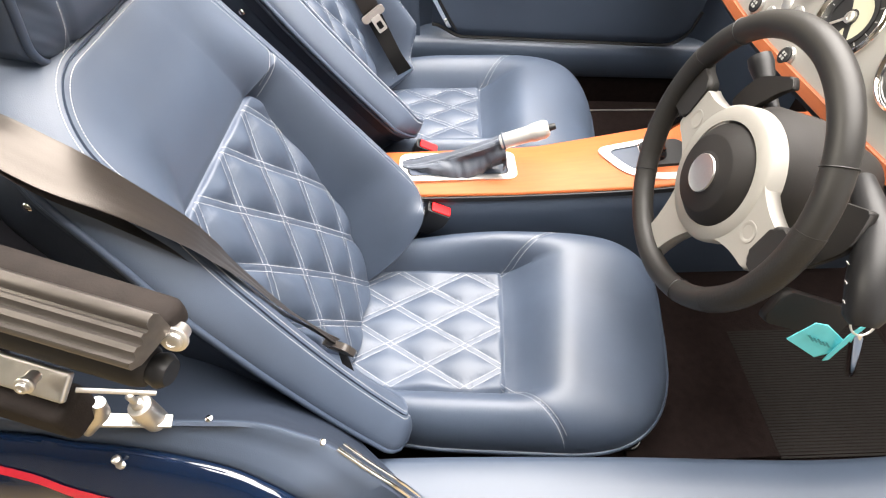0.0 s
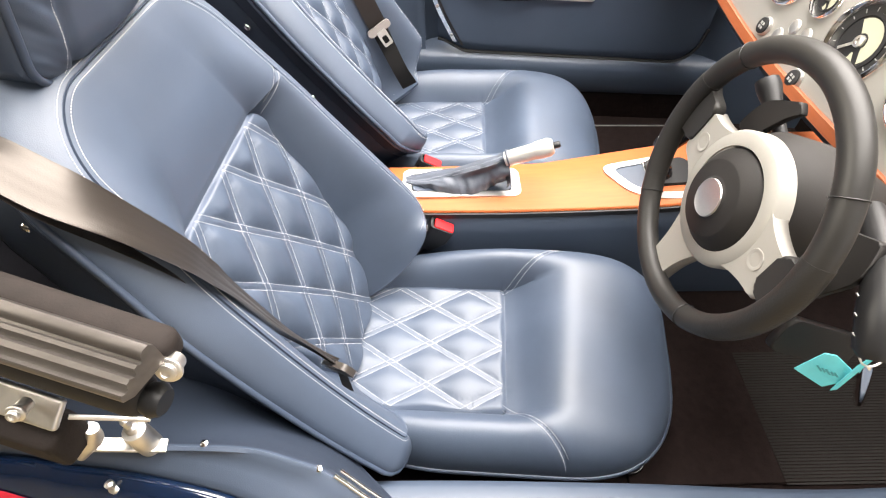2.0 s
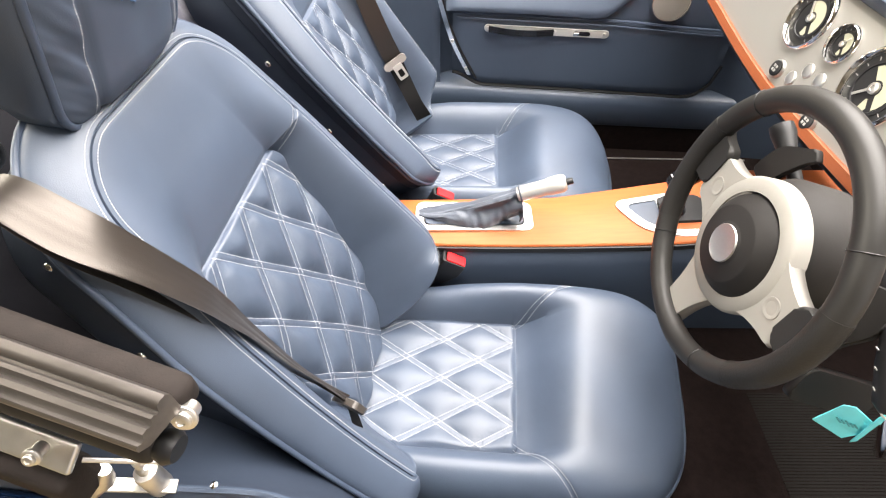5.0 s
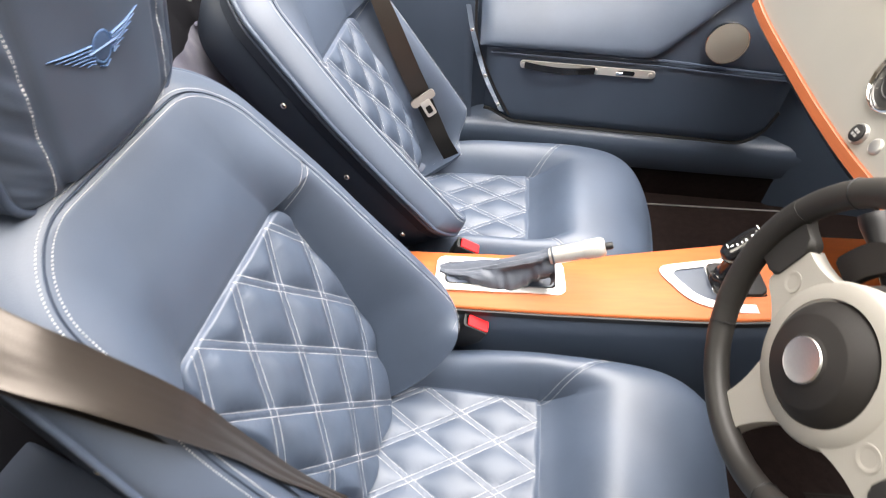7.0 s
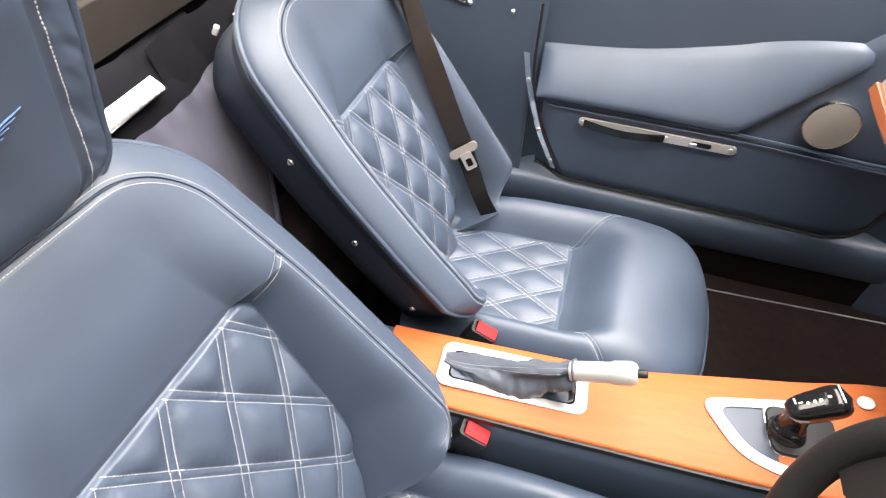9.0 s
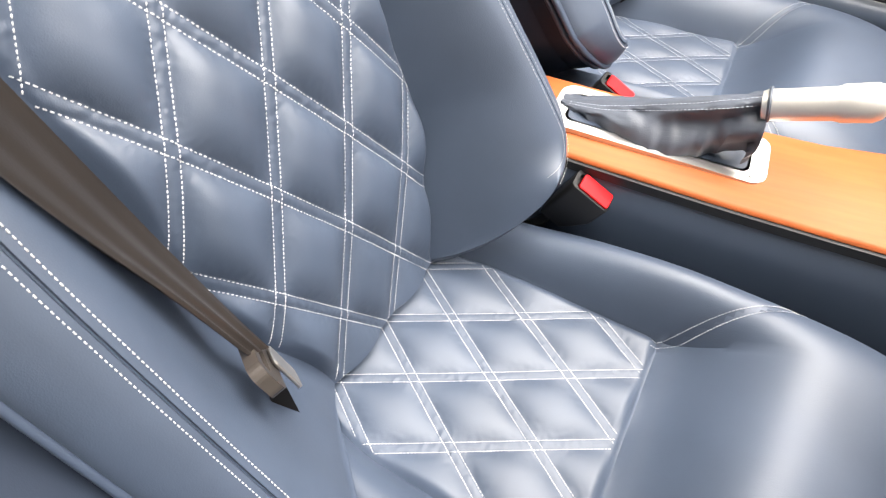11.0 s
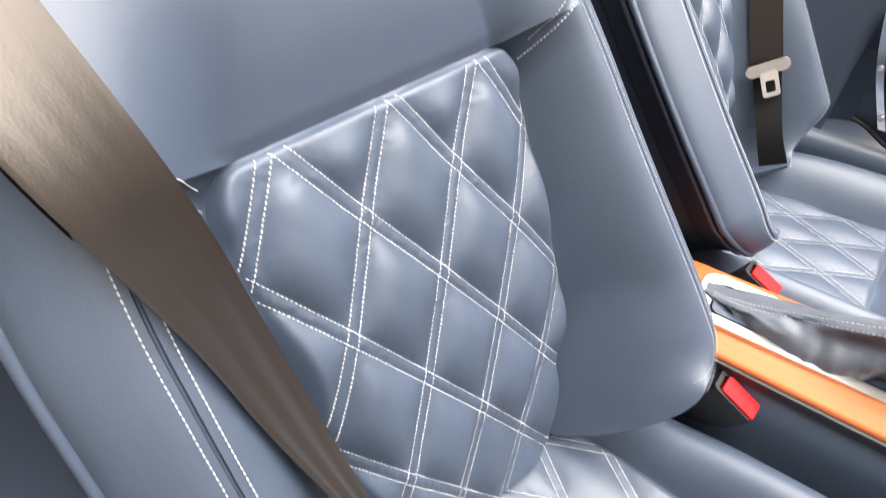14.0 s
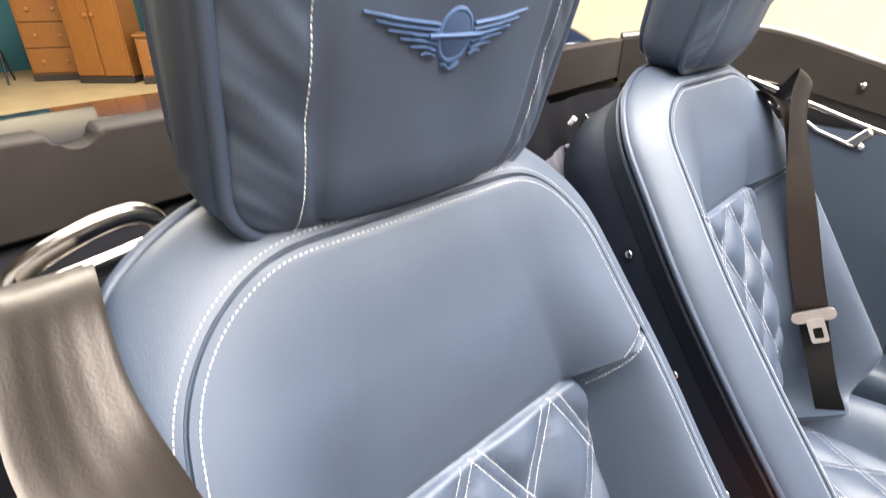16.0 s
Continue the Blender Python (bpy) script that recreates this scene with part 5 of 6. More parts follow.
def buckle(x, y, z):
    """A buckle that leans forward, its red button set into the slanting top."""
    b = thing("belt_buckle", (x, y, z - 0.06), "black seat belt buckle with a red release button", "belt buckle", "seat belt buckles")
    m = Matrix.Translation((x, y, z)) @ Matrix.Rotation(radians(-5), 4, "Z") @ Matrix.Rotation(radians(25), 4, "Y")
    o, i = rounded(0.052, 0.030, 0.006, 3), rounded(0.043, 0.021, 0.004, 3)
    v, f, n = [], [], len(o)
    for k, zz in ((0.62, -0.075), (0.80, -0.058), (1.0, -0.034), (1.0, -0.002), (0.96, 0.0)):
        v += [m @ Vector((px * k - (1 - k) * 0.02, py * k, zz)) for px, py in o]
    v += [m @ Vector((px, py, 0.0)) for px, py in i] + [m @ Vector((px, py, -0.006)) for px, py in i]
    for r in range(6):
        f += [(r * n + k, r * n + (k + 1) % n, (r + 1) * n + (k + 1) % n, (r + 1) * n + k) for k in range(n)]
    f += [tuple(range(n))[::-1], tuple(6 * n + k for k in range(n))]
    part("body", (v, f), black_plastic, b, "black plastic housing")
    part("release_button", slab(rounded(0.041, 0.0235, 0.003, 3, cx=0.003), m @ pose(0, 0, 0.0030), 0.010, 0.0015), red_plastic, b, "red plastic button")
    part("stem", tube([m @ Vector((-0.008, 0, -0.07)), m @ Vector((-0.014, 0, -0.11)), m @ Vector((-0.03, 0, -0.15))], 0.010, 10, flat=0.5), black_plastic, b)


buckle(0.030, -0.103, 0.509)
buckle(0.008, 0.089, 0.515)

# ---- seat belts ----

def webbing_band(L, R, thick=0.0014, ribs=5, bow=0.0, pleat=0.0):
    """Belt webbing between two edges, with lengthwise ribs."""
    m, rows = 31, []
    for k in range(m):
        t = k / (m - 1)
        row = []
        for i, (a, b) in enumerate(zip(L, R)):
            j, h = min(i + 1, len(L) - 1), max(i - 1, 0)
            n = (b - a).cross((L[j] + R[j]) - (L[h] + R[h])).normalized()
            edge = 1 - abs(2 * t - 1) ** 14
            row.append(a.lerp(b, t) + n * (bow * math.sin(math.pi * t) * math.sin(math.pi * min(1.0, i / len(L) * 1.1)) + pleat * math.sin(2 * math.pi * 2.5 * t + 3 * i / len(L)) * smooth(0.45, 0.9, i / len(L)) + 0.00006 * math.cos(2 * math.pi * ribs * t) * edge + thick / 2 * edge))
        rows.append(row)
    back = []
    for i, (a, b) in enumerate(zip(L, R)):
        back.append((a, b))
    v, f = loft(*rows)
    o = len(v)
    for i, (a, b) in enumerate(back):
        j, h = min(i + 1, len(L) - 1), max(i - 1, 0)
        n = (b - a).cross((L[j] + R[j]) - (L[h] + R[h])).normalized() * thick / 2
        v += [a - n, b - n]
    for i in range(len(back) - 1):
        f.append((o + 2 * i, o + 2 * i + 2, o + 2 * i + 3, o + 2 * i + 1))
    return v, f


near_belt = thing("seat_belt", (-0.25, -0.45, 0.6), "taupe seat belt hanging across the driver seat", "seat belt", "seat belts")


def spread(lifts, reach):
    """The largest lift nearby, evened out, along both axes of a grid."""
    for axis in (0, 1):
        r = min(reach, lifts.shape[axis] // 2)
        if r:
            wide = np.pad(lifts, [(r, r) if k == axis else (0, 0) for k in (0, 1)], mode="edge")
            stack = np.stack([np.roll(wide, -k, axis) for k in range(2 * r + 1)])
            lifts = np.take(stack.max(0), range(lifts.shape[axis]), axis)
            wide = np.pad(lifts, [(r, r) if k == axis else (0, 0) for k in (0, 1)], mode="edge")
            stack = np.stack([np.roll(wide, -k, axis) for k in range(2 * r + 1)])
            lifts = np.take(stack.mean(0), range(lifts.shape[axis]), axis)
    return lifts


def laid(points, m, gap=0.0025, across=1, reach=5):
    """The points, in rows of so many across, raised where they would sink into the seat back whose pose is m."""
    inv = m.inverted()
    local, lifts = [inv @ Vector(p) for p in points], []
    for q in local:
        d = q - BACK_O
        v, w = d.dot(BACK_V), d.dot(BACK_W)
        u = d.y - NEAR_Y - 0.01 * v
        lift = 0.0
        if V_LOW < v < V_TOP + 0.04:
            over = abs(u) - back_half(min(v, V_TOP - 0.001), math.copysign(1, u))
            band = float(np.interp(over, [0.0, 0.010, 0.030, 0.045, 0.075], [0.0, -0.0018, -0.0125, -0.026, -0.09]))
            top = crest_drop(u, v) + (band if over > 0 else back_w(u, min(v, V_TOP)))
            lift = max(0.0, top + gap - w)
        lifts.append(lift)
    lifts = spread(np.array(lifts).reshape(-1, across), reach).reshape(-1)
    return [m @ (q + BACK_W * float(k)) for q, k in zip(local, lifts)]


NEAR_M = pose(-0.10, NEAR_Y, 0.285, -0.7, 0, -4.5) @ Matrix.Translation((0.10, -NEAR_Y, -0.285))
FAR_M = far_seat.matrix_world @ Matrix.Translation((0.10, -NEAR_Y, -0.285))
L = spline([(-0.414, -0.477, 1.002), (-0.372, -0.496, 1.014), (-0.322, -0.512, 0.975), (-0.283, -0.509, 0.930), (-0.248, -0.503, 0.879), (-0.233, -0.495, 0.839), (-0.214, -0.487, 0.795), (-0.194, -0.481, 0.743), (-0.162, -0.471, 0.676), (-0.134, -0.464, 0.614)], 80)
Rr = spline([(-0.414, -0.447, 0.996), (-0.372, -0.455, 1.014), (-0.326, -0.466, 0.980), (-0.298, -0.460, 0.925), (-0.269, -0.453, 0.867), (-0.252, -0.448, 0.820), (-0.238, -0.446, 0.775), (-0.196, -0.445, 0.678), (-0.155, -0.448, 0.628), (-0.128, -0.450, 0.604)], 80)
v, f = webbing_band(L, Rr, bow=0.002, pleat=0.0008)
part("webbing", (laid(v[:-162], NEAR_M, 0.003, across=31, reach=11) + v[-162:], f), webbing, near_belt, "woven taupe webbing")
part("guide_loop", tube(spline([(-0.412, -0.462, 0.996), (-0.412, -0.480, 0.994), (-0.412, -0.482, 1.003), (-0.411, -0.468, 1.013), (-0.409, -0.440, 1.022), (-0.407, -0.420, 1.0235), (-0.405, -0.411, 1.015), (-0.406, -0.414, 1.005), (-0.409, -0.425, 1.001), (-0.412, -0.450, 0.997), (-0.412, -0.462, 0.996)], 60), 0.0042, 12, flat=1.5), bronze_chrome, near_belt, "bent smoked-chrome guide loop")
tg = Matrix.Translation((-0.128, -0.457, 0.604)) @ Matrix.Rotation(radians(-28), 4, "Y") @ Matrix.Rotation(radians(62), 4, "Z")
part("tongue", slab(rounded(0.052, 0.030, 0.009), tg @ pose(0.0, 0, -0.004, 90, 0, 90), 0.010, 0, hole=rounded(0.036, 0.008, 0.0035, cy=0.005)), tongue_brown, near_belt, "dark bronze-brown belt tongue with a slot", smooth=False)
part("tongue_blade", slab(rounded(0.024, 0.034, 0.004), tg @ pose(0.004, 0.010, -0.026, 90, 0, 90), 0.003), steel, near_belt, "bare metal blade")
part("lap_webbing", strip(spline([(-0.130, -0.464, 0.594), (-0.128, -0.470, 0.550), (-0.126, -0.474, 0.50), (-0.125, -0.476, 0.45)], 12), spline([(-0.124, -0.455, 0.588), (-0.120, -0.458, 0.548), (-0.117, -0.461, 0.50), (-0.115, -0.463, 0.45)], 12), 0.0016), webbing_black, near_belt, "black lap webbing")
shape_of(True)
far_belt = thing("seat_belt", (-0.2, 0.48, 0.7), "taupe seat belt with a metal tongue on the passenger seat", "seat belt", "seat belts")
L = spline([(-0.385, 0.500, 0.900), (-0.338, 0.492, 0.962), (-0.292, 0.478, 0.984), (-0.252, 0.463, 0.945), (-0.214, 0.466, 0.825), (-0.180, 0.474, 0.710), (-0.148, 0.480, 0.625)], 30)
Rr = spline([(-0.375, 0.548, 0.880), (-0.322, 0.537, 0.940), (-0.270, 0.520, 0.966), (-0.228, 0.502, 0.930), (-0.176, 0.494, 0.818), (-0.135, 0.490, 0.712), (-0.102, 0.488, 0.632)], 30)
v, f = webbing_band(L, Rr)
part("webbing", (laid(v[:-62], FAR_M, 0.004, across=31, reach=5) + [q - Vector((0.0, 0.0, 0.004)) for q in laid(v[-62:], FAR_M, 0.001, reach=0)], f), webbing, far_belt, "woven taupe webbing")
part("lap_webbing", strip(spline([(-0.146, 0.482, 0.620), (-0.122, 0.470, 0.574), (-0.090, 0.448, 0.515), (-0.068, 0.444, 0.470), (-0.060, 0.446, 0.450)], 20), spline([(-0.104, 0.488, 0.631), (-0.084, 0.476, 0.587), (-0.056, 0.450, 0.535), (-0.036, 0.442, 0.503), (-0.027, 0.444, 0.485)], 20), 0.0016), webbing_black, far_belt, "black lap webbing")
along = (Vector((-0.075, 0.476, 0.540)) - Vector((-0.125, 0.484, 0.628))).normalized()
across = Vector((0.95, 0.31, 0.05)).normalized()
across = (across - along * across.dot(along)).normalized()
face = across.cross(along)
if face.y > 0:
    face = -face
tm = Matrix(((across.x, -along.x, face.x, -0.125), (across.y, -along.y, face.y, 0.482), (across.z, -along.z, face.z, 0.626), (0, 0, 0, 1)))
part("tongue", slab(rounded(0.066, 0.020, 0.008), tm @ pose(0, 0, 0.014), 0.009, 0.002), taupe_plastic, far_belt, "taupe plastic tongue")
part("tongue_blade", slab(rounded(0.026, 0.042, 0.005, cy=-0.026), tm @ pose(0, 0, 0.016), 0.003, hole=rounded(0.014, 0.020, 0.003, cy=-0.030)), steel, far_belt, smooth=False)

part("lower_cowl", slab(rounded(0.135, 0.050, 0.012), Matrix.Translation((0.494, -0.500, 0.712)) @ Matrix.Rotation(radians(24), 4, "Y") @ Matrix.Rotation(radians(72), 4, "X"), 0.012, 0.003), pad_black, wheel, "black plastic cover under the column")

# ---- keys in the column ----
keys = thing("key_tag", (0.50, -0.55, 0.68), "bunch of keys with a turquoise paper tag", "keys")


def key_place(x, z, dy=0.0):
    return Vector((x, -0.540 + dy, z))


corners = [key_place(0.434, 0.730), key_place(0.456, 0.758, 0.004), key_place(0.474, 0.752, 0.004), key_place(0.519, 0.712), key_place(0.512, 0.702, -0.004), key_place(0.489, 0.688, -0.004)]
part("tag", (corners + [q + Vector((0.0006, 0.0012, 0.0004)) for q in corners], [(0, 1, 2, 3, 4, 5), (11, 10, 9, 8, 7, 6)] + [(k, 6 + k, 6 + (k + 1) % 6, (k + 1) % 6) for k in range(6)]), cyan_card, keys, "turquoise paper tag with faint print", smooth=False)
part("tag_fold", strip([key_place(0.502, 0.682, -0.006), key_place(0.500, 0.742, -0.004), key_place(0.512, 0.768, 0.0)], [key_place(0.509, 0.684, -0.006), key_place(0.509, 0.745, -0.004), key_place(0.516, 0.770, 0.0)], 0.0012), cyan_card, keys, "folded turquoise paper strip")
for k in range(5):
    part("print_line", box(Matrix.Translation(key_place(0.462 + 0.008 * k, 0.733 - 0.005 * k, -0.0015)) @ Matrix.Rotation(radians(-42), 4, "Y"), 0.0022, 0.0008, 0.020 - 0.006 * (k % 2)), cyan_ink, keys)
part("key", tube([key_place(0.514, 0.741), key_place(0.519, 0.732), key_place(0.572, 0.632), key_place(0.575, 0.626)], [0.005, 0.0070, 0.0070, 0.0055], 14), chrome, keys, "chrome fob")
part("ring", tube([key_place(0.505 + 0.016 * math.cos(a * 0.3), 0.768 + 0.016 * math.sin(a * 0.3), 0.01 * math.sin(a * 0.3)) for a in range(21)], 0.0013, 6, closed=True), steel, keys)

# ---- seat adjuster under the driver cushion ----
adjuster = thing("seat_adjuster", (0.24, -0.50, 0.33), "bright seat release bar with a black cable loop", "seat lever")
part("bar", box(pose(0.306, -0.518, 0.332, 0, 0, 3), 0.088, 0.014, 0.007, 0.002), steel, adjuster, "flat bright metal bar")
part("cable", tube([(0.362 + 0.022 * math.cos(a * 0.25), -0.512 + 0.022 * math.sin(a * 0.25), 0.318 + 0.004 * math.cos(a * 0.25)) for a in range(26)], 0.0032, 8), gloss_black, adjuster, "black cable loop")

# ---- folded hood, rear deck and body ----
rear = thing("hood_rail", (-0.55, 0.0, 0.95), "brown-black trimmed hood rail behind the seats, with small notches", "hood rail")
out = [(-0.70, 0.0)]
for y0 in (-0.400, 0.174):
    out += [(y0 - 0.020, 0.0)] + [(y0 - 0.016 * math.cos(math.pi * k / 8), -0.004 - 0.011 * math.sin(math.pi * k / 8)) for k in range(9)] + [(y0 + 0.020, 0.0)]
out += [(0.56, 0.0), (0.56, -0.072), (-0.70, -0.072)]
part("rear_rail", slab(out, Matrix(((0, 0, 1, -0.572), (1, 0, 0, 0), (0, 1, 0, 1.034), (0, 0, 0, 1))), 0.035, 0.003), hood_felt, rear, "brown-black padded rear rail")
part("side_rail", strip(spline([(-0.580, 0.555, 1.034), (-0.50, 0.62, 1.045), (-0.36, 0.675, 1.056), (-0.17, 0.690, 1.010), (-0.05, 0.690, 0.975)], 24), spline([(-0.580, 0.555, 0.954), (-0.50, 0.62, 0.962), (-0.35, 0.675, 0.972), (-0.15, 0.690, 0.935), (-0.05, 0.690, 0.905)], 24), 0.030), hood_felt, rear, "brown-black padded side rail")
part("top_edge", tube(spline([(-0.580, 0.555, 1.036), (-0.50, 0.62, 1.047), (-0.36, 0.675, 1.058), (-0.17, 0.690, 1.012), (-0.05, 0.690, 0.977)], 24), 0.010, 10), hood_frame, rear, "black rubber edge")
for y in (0.30, -0.10):
    part("peg", box(pose(-0.530, y, 0.925, 0, 30, 20), 0.010, 0.014, 0.016, 0.003), white_mark, rear, "pale plastic peg")
# the gleam under the rail, built as two bright metal strips
for y0, y1 in ((-0.20, 0.142), (0.385, 0.46)):
    part("gleam_strip", box(pose(-0.540, (y0 + y1) / 2, 0.908, 0, 40, 0), 0.030, y1 - y0, 0.004, 0.0015), chrome, rear, "bright metal strip for the gleam under the rail")
deck = thing("rear_deck", (-1.0, 0, 0.9), "glossy dark blue rear body deck", "car body")
v, f = [], []
for i in range(25):
    x = -0.60 - 0.85 * i / 24
    for k in range(33):
        y = -0.86 + 1.72 * k / 32
        v.append((x, y, 0.985 + 0.03 * math.sin(i / 24 * 2.2) - 0.16 * (i / 24) ** 2 - 0.30 * abs(y / 0.86) ** 6))
for i in range(24):
    for k in range(32):
        a = i * 33 + k
        f.append((a, a + 1, a + 34, a + 33))
part("panel", (v, f), paint, deck, "glossy dark blue paint")
part("haunch", lathe(Matrix.Translation((-0.95, 0.62, 0.955)) @ Matrix.Diagonal((2.2, 1.0, 1.0, 1)), [(0.16, -0.1), (0.155, 0.0), (0.135, 0.05), (0.10, 0.085), (0.05, 0.105), (0.003, 0.11)], 32), paint, deck, "rounded rear haunch")

hood = thing("folded_hood", (-0.50, 0.1, 0.7), "folded navy cloth hood hanging behind the seats", "car hood")


def drape(name, x_of, y0, y1, z0, z1, mat, label, seed, fold=0.018):
    v, f = [], []
    for i in range(41):
        for k in range(61):
            t, y = i / 40, y0 + (y1 - y0) * k / 60
            q = noise.noise(Vector((y * 9, t * 2.5, seed))) + 0.4 * noise.noise(Vector((y * 24, t * 7, seed + 5)))
            v.append((x_of(t) + fold * q, y + 0.4 * fold * q, z0 + (z1 - z0) * t + 0.4 * fold * noise.noise(Vector((y * 11, t * 4, seed + 9)))))
    for i in range(40):
        for k in range(60):
            a = i * 61 + k
            f.append((a, a + 1, a + 62, a + 61))
    return part(name, (v, f), mat, hood, label)


# black sheet where the hood well lies in shade
drape("cloth", lambda t: -0.578 + 0.10 * t ** 0.7, -0.62, 0.30, 0.955, 0.56, hood_shadow, "draped black sheet standing in for the hood well's shade", 1.3, 0.012)
HEM = spline([(-0.500, 0.230, 0.905), (-0.494, 0.250, 0.865), (-0.485, 0.261, 0.816), (-0.470, 0.250, 0.747), (-0.450, 0.215, 0.670), (-0.430, 0.17, 0.58)], 40)
left = spline([(-0.500, -0.06, 0.897), (-0.494, -0.07, 0.84), (-0.480, -0.08, 0.77), (-0.455, -0.09, 0.66), (-0.430, -0.10, 0.55)], 40)
rails = []
for k in range(41):
    t = k / 40
    rails.append([p.lerp(q, t) + Vector((0.008 * noise.noise(Vector((t * 5, i * 0.05, 3.0))) + 0.003 * noise.noise(Vector((t * 13, i * 0.12, 6.0))) + 0.02 * math.sin(t * math.pi), 0, 0)) for i, (p, q) in enumerate(zip(left, HEM))])
part("cloth_panel", loft(*rails), hood_cloth, hood, "draped navy cloth panel")
# cloth fold with the well's shade put into its colour
drape("cloth_fold", lambda t: -0.568 + 0.10 * t, 0.16, 0.62, 0.95, 0.50, hood_shadow, "folded cloth blackened for the hood well's shade", 4.1, 0.012)
drape("lining", lambda t: -0.45 + 0.13 * t, -0.30, 0.50, 0.62, 0.34, hood_felt, "brown lining bunched below", 7.7, 0.035)
part("hem", tube([p + Vector((0.004, 0, 0)) for p in HEM], 0.005, 8), hood_cloth, hood, "stitched hem")
part("press_stud", lathe(Matrix.Translation((-0.462, 0.318, 0.770)) @ Matrix.Rotation(radians(90), 4, "Y"), [(0.006, 0), (0.005, 0.003), (0.002, 0.005)], 12), chrome, hood)
# wall added to close the gap under the rail; black stands for shade
tagged(part("hood_well_back", box(pose(-0.598, 0, 0.635), 0.02, 1.30, 0.70), black_plastic, None), "added rear wall of the hood well, black for its shade", "wall", kind="structure")
tagged(part("hood_well_floor", box(pose(-0.45, 0, 0.30), 0.34, 1.34, 0.04), carpet, None), "dark hood well floor", "floor", kind="structure")

near_mech = thing("folding_hood_frame", (-0.30, -0.61, 0.80), "folded hood frame of satin bronzed rails and steel links", "hood frame", "hood frames")
RAIL_D = Vector((-1.0, 0.285, 0.13))          # along the folded frame, to the rear


def along_rail(s, dy=0.0, dz=0.0):
    """A place on the folded frame, s behind the front end of its top edge."""
    return Vector((-0.182, -0.632, 0.971)) + RAIL_D * s + Vector((0, dy, dz))


def beam(a, b, w, h, bevel, up=Vector((0, 0, 1))):
    d = (b - a)
    s = d.cross(up).normalized()
    u = s.cross(d).normalized()
    d2 = d.normalized()
    c = (a + b) / 2
    m = Matrix(((d2.x, s.x, u.x, c.x), (d2.y, s.y, u.y, c.y), (d2.z, s.z, u.z, c.z), (0, 0, 0, 1)))
    return box(m, d.length, w, h, bevel, 4)


def extrude(prof, s0, s1, shear=0.0):
    """A moulded length with the given section, its front end cut at a slant."""
    v, f, n = [], [], len(prof)
    for k in range(9):
        s = s0 + (s1 - s0) * k / 8
        v += [along_rail(s + (shear * -a if k == 0 else 0), a, b) for a, b in prof]
    for i in range(8):
        for k in range(n):
            f.append((i * n + k, i * n + (k + 1) % n, (i + 1) * n + (k + 1) % n, (i + 1) * n + k))
    return v, f + [tuple(range(n))[::-1], tuple(8 * n + k for k in range(n))]


part("padded_rail", beam(along_rail(0.46, 0.017, -0.024), along_rail(0.0, 0.013, -0.032), 0.026, 0.032, 0.012), mech_felt, near_mech, "brown felted rail")
section = [(0.0015, -0.026), (0.001, -0.004), (-0.002, 0.0), (-0.007, -0.0005), (-0.0105, -0.003), (-0.0115, -0.0085), (-0.0135, -0.0095), (-0.0155, -0.0075), (-0.0185, -0.0085), (-0.0195, -0.0135), (-0.0215, -0.0150), (-0.0245, -0.0130), (-0.0285, -0.0145), (-0.0300, -0.0195), (-0.0325, -0.0210), (-0.0355, -0.0195), (-0.0375, -0.0215), (-0.0375, -0.0260), (-0.030, -0.030)]
part("ribbed_rail", extrude(section, 0.002, 0.46, 0.45), hood_frame, near_mech, "ribbed satin bronzed rail")
tube_at = lambda s, r=0.0: Vector((-0.210, -0.640, 0.902)) + RAIL_D * s
part("lower_rail", tube([tube_at(0.46), tube_at(0.2), tube_at(0.012), tube_at(0.006), tube_at(0.002)], [0.018, 0.018, 0.018, 0.0165, 0.012], 20, flat=1.15), column_black, near_mech, "satin black tube")
part("lower_cap", tube([tube_at(0.004), tube_at(-0.006), tube_at(-0.012)], [0.012, 0.015, 0.011], 14), black_plastic, near_mech, "black rubber end")
for p, r in ((Vector((-0.184, -0.636, 0.938)), 0.0080), (Vector((-0.309, -0.652, 0.902)), 0.0055)):
    part("pivot_bolt", lathe(Matrix.Translation(p) @ Matrix.Rotation(radians(65), 4, "X"), [(r, -0.014), (r, -0.004), (r * 1.3, -0.0035), (r * 1.35, -0.003), (r * 1.35, -0.001), (r * 1.3, -0.0005), (r * 0.9, 0.0), (r * 0.88, 0.003), (r * 0.75, 0.0036), (r * 0.45, 0.0037), (r * 0.40, 0.0025), (r * 0.05, 0.0025)], 20), steel, near_mech, "bare steel pivot bolt")
link_at = lambda s: Vector((-0.288, -0.645, 0.882)) + RAIL_D * s
part("link_arm", beam(link_at(0.35), link_at(0.0), 0.026, 0.007, 0.003, Vector((0, -0.6, 0.8))), steel, near_mech, "bare steel link arm")
part("tie_rod", tube([Vector((-0.292, -0.640, 0.868)), Vector((-0.245, -0.628, 0.830))], 0.0024, 8), steel, near_mech, "thin steel rod")
part("spacer_barrel", lathe(Matrix.Translation((-0.280, -0.622, 0.748)), [(0.0115, 0.0), (0.012, 0.003), (0.012, 0.038), (0.011, 0.042), (0.006, 0.043), (0.006, 0.050), (0.0035, 0.052), (0.0035, 0.064), (0.001, 0.066)], 20), steel, near_mech, "turned steel spacer")
part("pivot_bracket", beam(Vector((-0.345, -0.634, 0.790)), Vector((-0.262, -0.624, 0.752)), 0.014, 0.004, 0.0015), steel, near_mech, "steel bracket")
